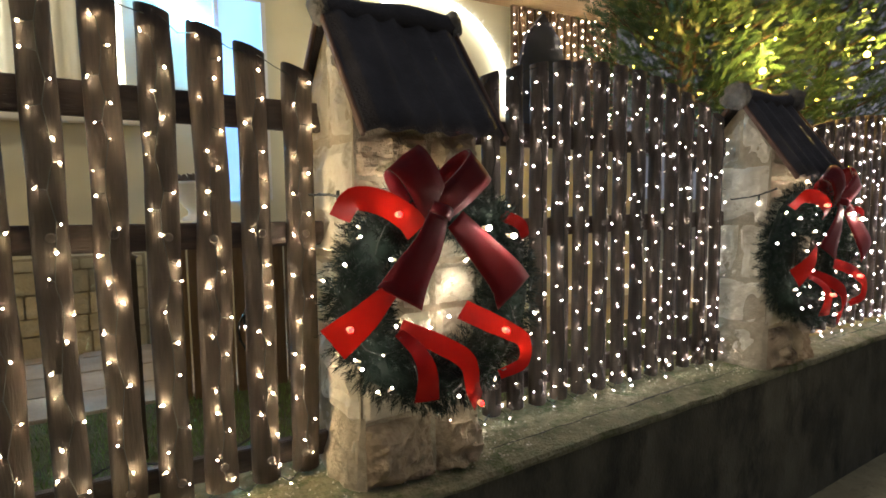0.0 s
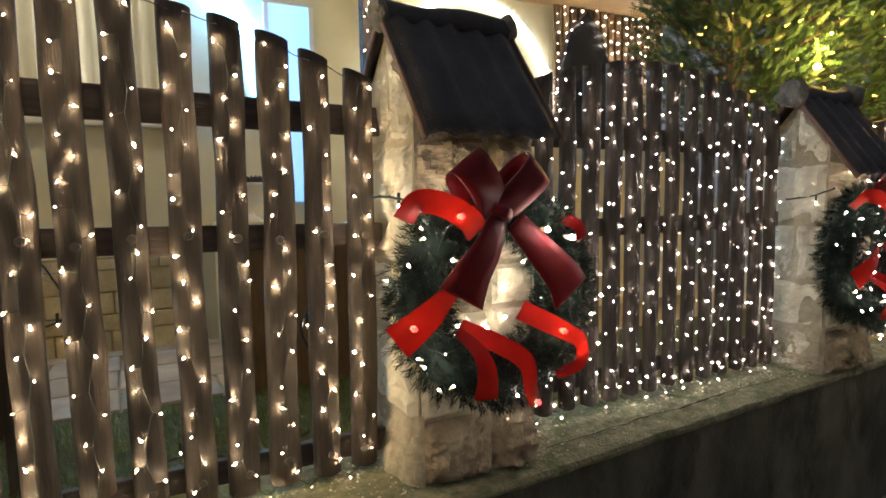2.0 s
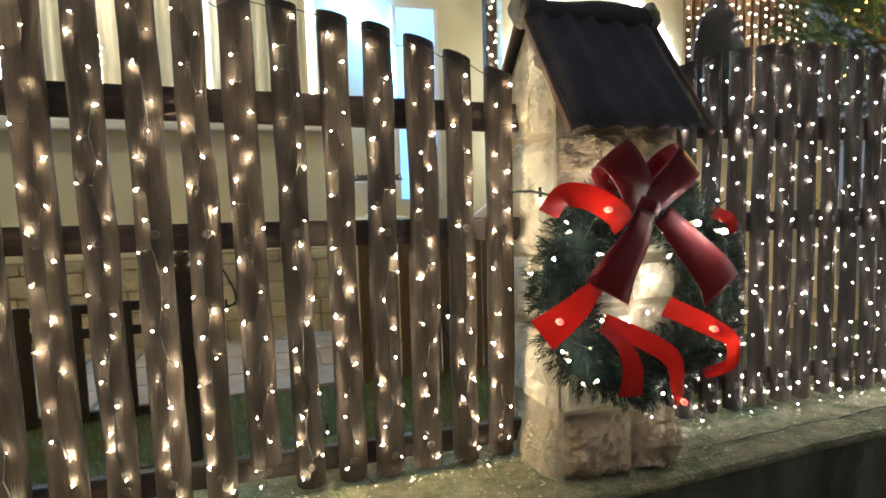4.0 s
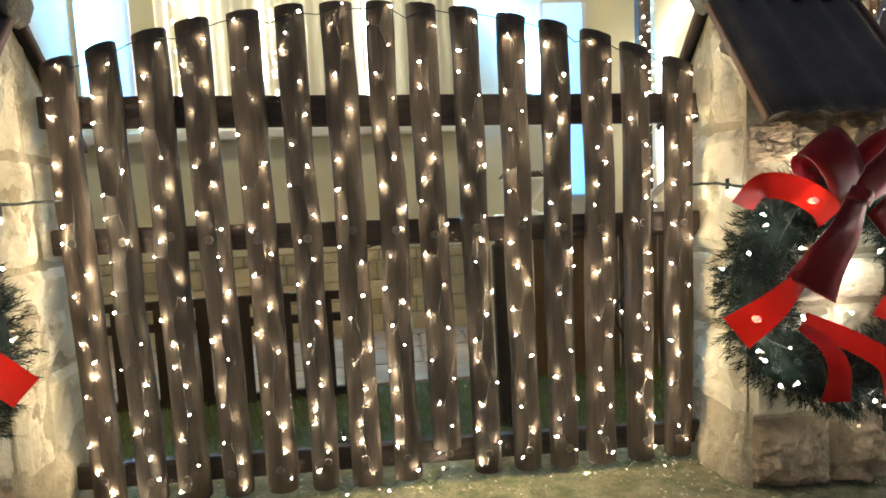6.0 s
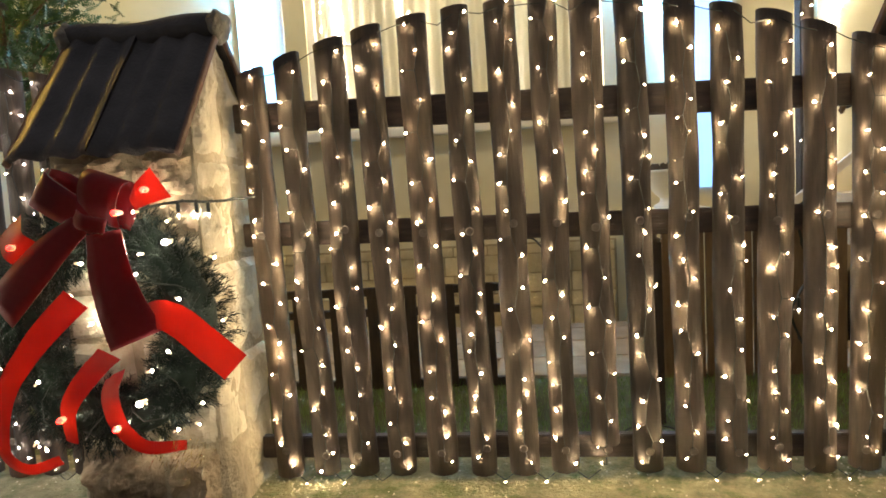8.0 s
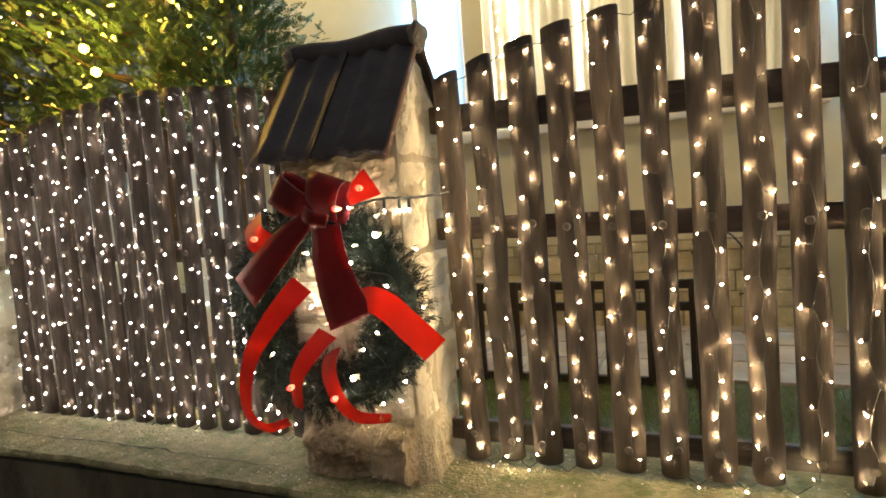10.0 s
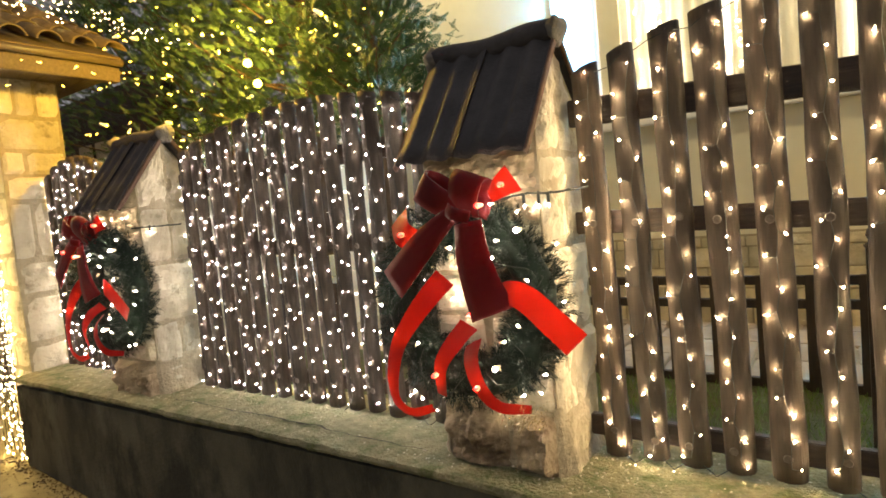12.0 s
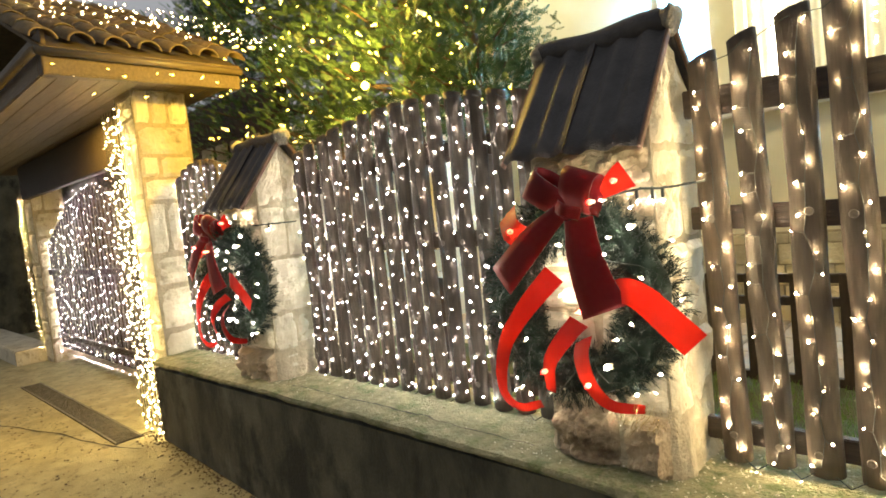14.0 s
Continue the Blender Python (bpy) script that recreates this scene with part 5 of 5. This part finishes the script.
def canopy():
    th = thing("gate_canopy", (-5.36, -1.05, 2.90), "tiled gate canopy with a board soffit and gutter", "canopy")
    # local axes: x along the street to the west (negative), y into the drive
    W, D = 7.2, 1.5
    for i in range(10):
        y = D * i / 10
        part("soffit_board", box(-W, -0.06, y + 0.05, y + D / 10 + 0.044, 0.06, 0.085), CANOPYWOOD, th)
    part("eave_beam", box(-0.10, 0.0, 0.0, D, -0.02, 0.14, 0.008), CANOPYWOOD, th, "long brown eave beam")
    part("front_beam", box(-W, -0.10, 0.0, 0.10, -0.02, 0.14, 0.008), CANOPYWOOD, th, "long brown front beam")
    part("gutter", raw("gutter", *tube([(0.045, -0.04, 0.13), (0.045, D, 0.12)], 0.03, 10), GUTTER, True), None, th, "half-round brown gutter")
    part("gutter", raw("gutter", *tube([(0.02, -0.045, 0.13), (-W, -0.045, 0.13)], 0.03, 10), GUTTER, True), None, th, "half-round brown gutter")
    pan = []
    for c in range(7):
        y = 0.02 + c * 0.24
        for r in range(7):
            a = Vector((0.05 - r * 0.34, y, 0.20 + r * 0.16))
            b = Vector((0.05 - (r + 1) * 0.36, y, 0.20 + (r + 1) * 0.168))
            verts, faces = [], []
            n = 9
            for j, p in enumerate((a, b)):
                for i in range(n):
                    w = math.pi * i / (n - 1)
                    for rad in (0.095, 0.078):
                        verts.append(p + Vector((0, math.cos(w) * rad, math.sin(w) * rad * 0.8 + 0.02 * (1 - j))))
            for i in range(n - 1):
                k, q = 2 * i, 2 * n
                faces += [(k, k + 2, q + k + 2, q + k), (k + 1, q + k + 1, q + k + 3, k + 3), (k, k + 1, k + 3, k + 2)]
            part("roof_tile", raw("roof_tile", verts, faces, CLAYTILE, True), None, th)
    bm = bmesh.new()
    q = [bm.verts.new(v) for v in ((0.03, 0, 0.17), (0.03, D, 0.17), (-2.6, D, 1.38), (-2.6, 0, 1.38), (-W, 0, 1.38), (-W, D, 1.38))]
    bm.faces.new((q[0], q[1], q[2], q[3]))
    bm.faces.new((q[3], q[2], q[5], q[4]))
    ob = part("roof_deck", bm, CLAYTILE, th)
    ob.modifiers.new("thick", "SOLIDIFY").thickness = 0.03
    part("gable_board", box(-W, -0.02, 0.02, 0.05, 0.14, 0.30, 0.004), CANOPYWOOD, th)


canopy()

rng = random.Random(55)
spots = []
for _ in range(170):
    s = rng.random() ** 1.2
    spots.append((-5.32 - s * 1.9, rng.uniform(-1.05, 1.3), 3.26 + s * 0.9))
light_chains("canopy_lights", spots, BULB_AMBER, "warm lights strewn over the tiled canopy", 0.0034)
spots = [(-5.30 + rng.uniform(-0.02, 0.02), -1.0 + 0.12 * i, 2.94 - 0.10 * abs(math.sin(i * 0.9)) * (i % 3)) for i in range(18)]
light_chains("eave_lights", spots, BULB_GOLD, "golden light chain hanging from the eave", 0.0055)
spots, cords = [], []
for k in range(9):
    x, y = -6.56 + 0.072 * k + rng.uniform(-0.02, 0.02), -0.33 - (0.0 if k < 7 else 0.03 * (k - 6))
    n = 52
    low = -0.1
    for i in range(n):
        spots.append((x + rng.uniform(-0.035, 0.035), y + rng.uniform(-0.035, 0.035), low + (2.82 - low) * i / n + rng.uniform(-0.03, 0.03)))
    cords.append([(x, y, low), (x + 0.01, y, 1.5), (x, y, 2.84)])
light_chains("column_lights", spots, BULB_AMBER, "thick hanging chains of warm lights beside the gate column", 0.0038, cords)


def gate():
    """Two arched leaves of slats, set back across the drive, hung with nets of lights."""
    a, b = Vector((-6.45, 0.15, 0)), Vector((-11.38, 0.2, 0))
    d = (b - a).normalized()
    L = (b - a).length
    turn = math.atan2(d.y, d.x)
    th = thing("drive_gate", (a.x, a.y, 0.0), "wide arched wooden drive gate hung with lights", "gate")
    th.rotation_euler = (0, 0, turn)
    n = 34

    def top(s):
        return 1.75 + 0.62 * math.sin(math.pi * min(1, max(0, s / L)))
    for i in range(n):
        s = L * (i + 0.5) / n
        part("slat", box(s - 0.05, s + 0.05, -0.012, 0.012, 0.10, top(s), 0.004), DARKWOOD, th)
    for z in (0.3, 1.3):
        part("rail", box(0, L, 0.014, 0.05, z - 0.045, z + 0.045, 0.004), DARKWOOD, th)
    rng = random.Random(91)
    spots = []
    for i in range(42):
        s = L * i / 42
        z = 0.05
        while z < top(s) + 0.05:
            p = a + d * s
            spots.append((p.x + rng.uniform(-0.03, 0.03), p.y - 0.05 + rng.uniform(-0.02, 0.02), z))
            z += rng.uniform(0.08, 0.17)
    light_chains("gate_lights", spots, BULB_GATE, "net of white lights hung over the drive gate", 0.0027)
    spots = []
    for k in range(2):
        for i in range(30):
            spots.append((-11.72 - 0.14 * k + rng.uniform(-0.06, 0.06), 0.01 - 0.04 * rng.random(), 0.05 + 2.85 * i / 34 + rng.uniform(-0.03, 0.03)))
    light_chains("column_lights", spots, BULB_AMBER, "hanging chains of warm lights on the second gate column", 0.0032)


gate()


def drain():
    a, b = Vector((-6.25, -0.58, GROUND)), Vector((-10.0, -0.55, GROUND))
    d = (b - a).normalized()
    th = thing("drain_channel", a, "long iron drain grating set in the driveway", "drain")
    th.rotation_euler = (0, 0, math.atan2(d.y, d.x))
    L = (b - a).length
    part("channel", box(0, L, -0.10, 0.10, -0.02, 0.0045, 0), CRACK, th, "dark channel under the grating")
    for y in (-0.105, 0.105):
        part("edge", box(-0.01, L + 0.01, y - 0.012, y + 0.012, -0.02, 0.013, 0.002), IRON, th)
    me = mesh_of(box(-0.010, 0.010, -0.093, 0.093, 0.0, 0.012, 0.002), "bar", IRON)
    for i in range(90):
        part("bar", me, None, th, at=(0.03 + i * (L - 0.06) / 89, 0, 0))


drain()
solid("kerb", box(-16, -11.86, -0.35, 0.2, -0.3, 0.10, 0.015), PALE, "pale kerb beyond the driveway", "kerb")
# The recess's darkness is put into the colour of an added wall.
solid("annex_wall", box(-10.5, -6.7, 1.6, 1.8, -0.3, 3.4), DARKWOOD, "dark wall added for the dark recess behind the gate", "wall")
annex = thing("recess_panels", (-8.6, 1.58, 0.2), "grey upright panels in the dark recess", "panel")
for k in range(4):
    part("panel", box(0.42 * k, 0.42 * k + 0.3, -0.03, 0.0, 0, 2.6, 0.006), GREY, annex)
# Dark sheet added to darken the interior above the gate.
solid("gate_header", box(-11.4, -6.43, -0.05, 0.05, 2.45, 2.94, 0.01), DARKWOOD, "dark sheet added for the dark interior over the drive gate", "beam")
solid("drive_side_wall", box(-16.2, -16.0, -2, 9, -0.1, 4.2), WALLFACE, "plain dark wall that closes the drive", "wall")
solid("drive_back_wall", box(-16.0, -5.0, 8.0, 8.2, -0.1, 4.6), PLASTER, "plain wall at the end of the drive", "wall")
solid("house_side_wall", box(-5.2, -5.0, 2.4, 8.0, 0.0, 4.6), PLASTER, "plain plastered side wall of the house", "wall")
# Area lamp without a fixture, added to brighten and yellow the driveway.
lamp("drive_fill", "AREA", (-7.4, -0.62, 2.93), 20, (1.0, 0.60, 0.10), 0.4, (-7.4, -0.62, 0))
cladding()


def litter():
    """Crumbs of mortar and leaf on the cap, thickest round the pillars' feet."""
    rng = random.Random(66)
    verts, faces = [], []
    for i in range(1500):
        if rng.random() < 0.55:
            x = rng.choice((0.80, 1.55, -1.28, -2.05, 3.3, -4.05)) + rng.gauss(0, 0.12)
        else:
            x = rng.uniform(-5.5, 5)
        y = rng.uniform(front(x) + 0.05, 0.18)
        z = 0.558 + rise(x)
        r = rng.uniform(0.002, 0.0075)
        a = rng.uniform(0, 6.3)
        q = len(verts)
        for k in range(4):
            verts.append((x + r * math.cos(a + k * 1.57) * rng.uniform(0.6, 1.3), y + r * math.sin(a + k * 1.57), z + rng.uniform(-0.002, 0.001)))
        verts.append((x, y, z + r * 0.7))
        faces += [(q, q + 1, q + 4), (q + 1, q + 2, q + 4), (q + 2, q + 3, q + 4), (q + 3, q, q + 4)]
    tagged(new("crumb_litter", raw("crumb_litter", verts, faces, PALE)), "pale crumbs of stone and leaf on the cap", "litter", kind="stuff")


def street_litter():
    """Grit and dead leaves swept against the wall's foot and strewn on the driveway."""
    rng = random.Random(67)
    verts, faces = [], []
    for i in range(1600):
        if rng.random() < 0.6:
            x, y = rng.uniform(-6.3, -2.0), -0.37 - abs(rng.gauss(0, 0.09))
        else:
            x, y = rng.uniform(-9.0, -4.0), rng.uniform(-2.2, -0.72)
        z = street(x) + 0.004
        r = rng.uniform(0.004, 0.014)
        a = rng.uniform(0, 6.3)
        q = len(verts)
        for k in range(4):
            verts.append((x + r * math.cos(a + k * 1.57) * rng.uniform(0.6, 1.3), y + r * math.sin(a + k * 1.57), z + rng.uniform(-0.004, 0.002)))
        verts.append((x, y, z + r * 0.5))
        faces += [(q, q + 1, q + 4), (q + 1, q + 2, q + 4), (q + 2, q + 3, q + 4), (q + 3, q, q + 4)]
    tagged(new("street_grit", raw("street_grit", verts, faces, BARK)), "brown grit and dead leaves along the wall's foot", "litter", kind="stuff")


litter()
street_litter()
feed_cable([(-0.9, 0.5, 0.47), (-0.5, 0.6, 0.49), (-0.1, 0.45, 0.46), (0.2, 0.62, 0.5), (0.5, 0.5, 0.47), (0.75, 0.6, 0.5)], [(-0.5, 0.6, 0.55), (0.2, 0.62, 0.56)], "dark cable lying on the lawn")
feed_cable([(-0.38, 0.70, 1.36), (-0.27, 0.66, 1.38), (-0.20, 0.64, 1.28), (-0.16, 0.62, 1.16), (-0.24, 0.6, 1.12)], [(-0.2, 0.6, 1.17)], "loop of dark cable hanging from the garden post")
feed_cable([(0.62, 0.07, 1.42), (0.66, 0.09, 1.25), (0.60, 0.08, 1.12), (0.64, 0.09, 1.0)], [(0.62, 0.07, 1.17)], "loop of dark cable hanging behind the pickets")


def tinsel(at, seed):
    rng = random.Random(seed)
    verts, faces = [], []
    for i in range(260):
        b = Vector((rng.gauss(0, 0.05), rng.gauss(0, 0.02), rng.gauss(0, 0.03)))
        d = Vector([rng.uniform(-1, 1) for _ in range(3)]).normalized()
        e = d.cross(Vector((0.3, 0.4, 0.8))).normalized() * 0.0011
        q = len(verts)
        verts += [b - e, b + e, b + d * 0.03]
        faces.append((q, q + 1, q + 2))
    ob = tagged(new("tinsel_tuft", raw("tinsel_tuft", verts, faces, TINSEL)), "tuft of gold tinsel at the wreath's foot", "tinsel", kind="stuff")
    ob.location = at


tinsel((-1.42, -0.43, 0.86), 5)


def driveway_crack(points):
    verts, faces = [], []
    pts = smooth_path(points, 14)
    for i, p in enumerate(pts):
        w = 0.005 + 0.009 * abs(noise.noise(p * 4))
        y = p.y + 0.03 * noise.noise(p * 3)
        verts += [(p.x, y - w, p.z), (p.x, y + w, p.z)]
        if i:
            faces.append((2 * i - 2, 2 * i, 2 * i + 1, 2 * i - 1))
    tagged(new("paving_crack", raw("paving_crack", verts, faces, CRACK)), "dark crack across the worn paving", "crack", kind="structure")


driveway_crack([(-5.9, -0.62, -0.1245), (-6.5, -0.80, -0.1245), (-7.3, -0.95, -0.1245), (-8.6, -1.35, -0.1245)])
driveway_crack([(-6.1, -0.72, -0.1245), (-6.15, -1.2, -0.1245), (-6.3, -2.0, -0.1245)])
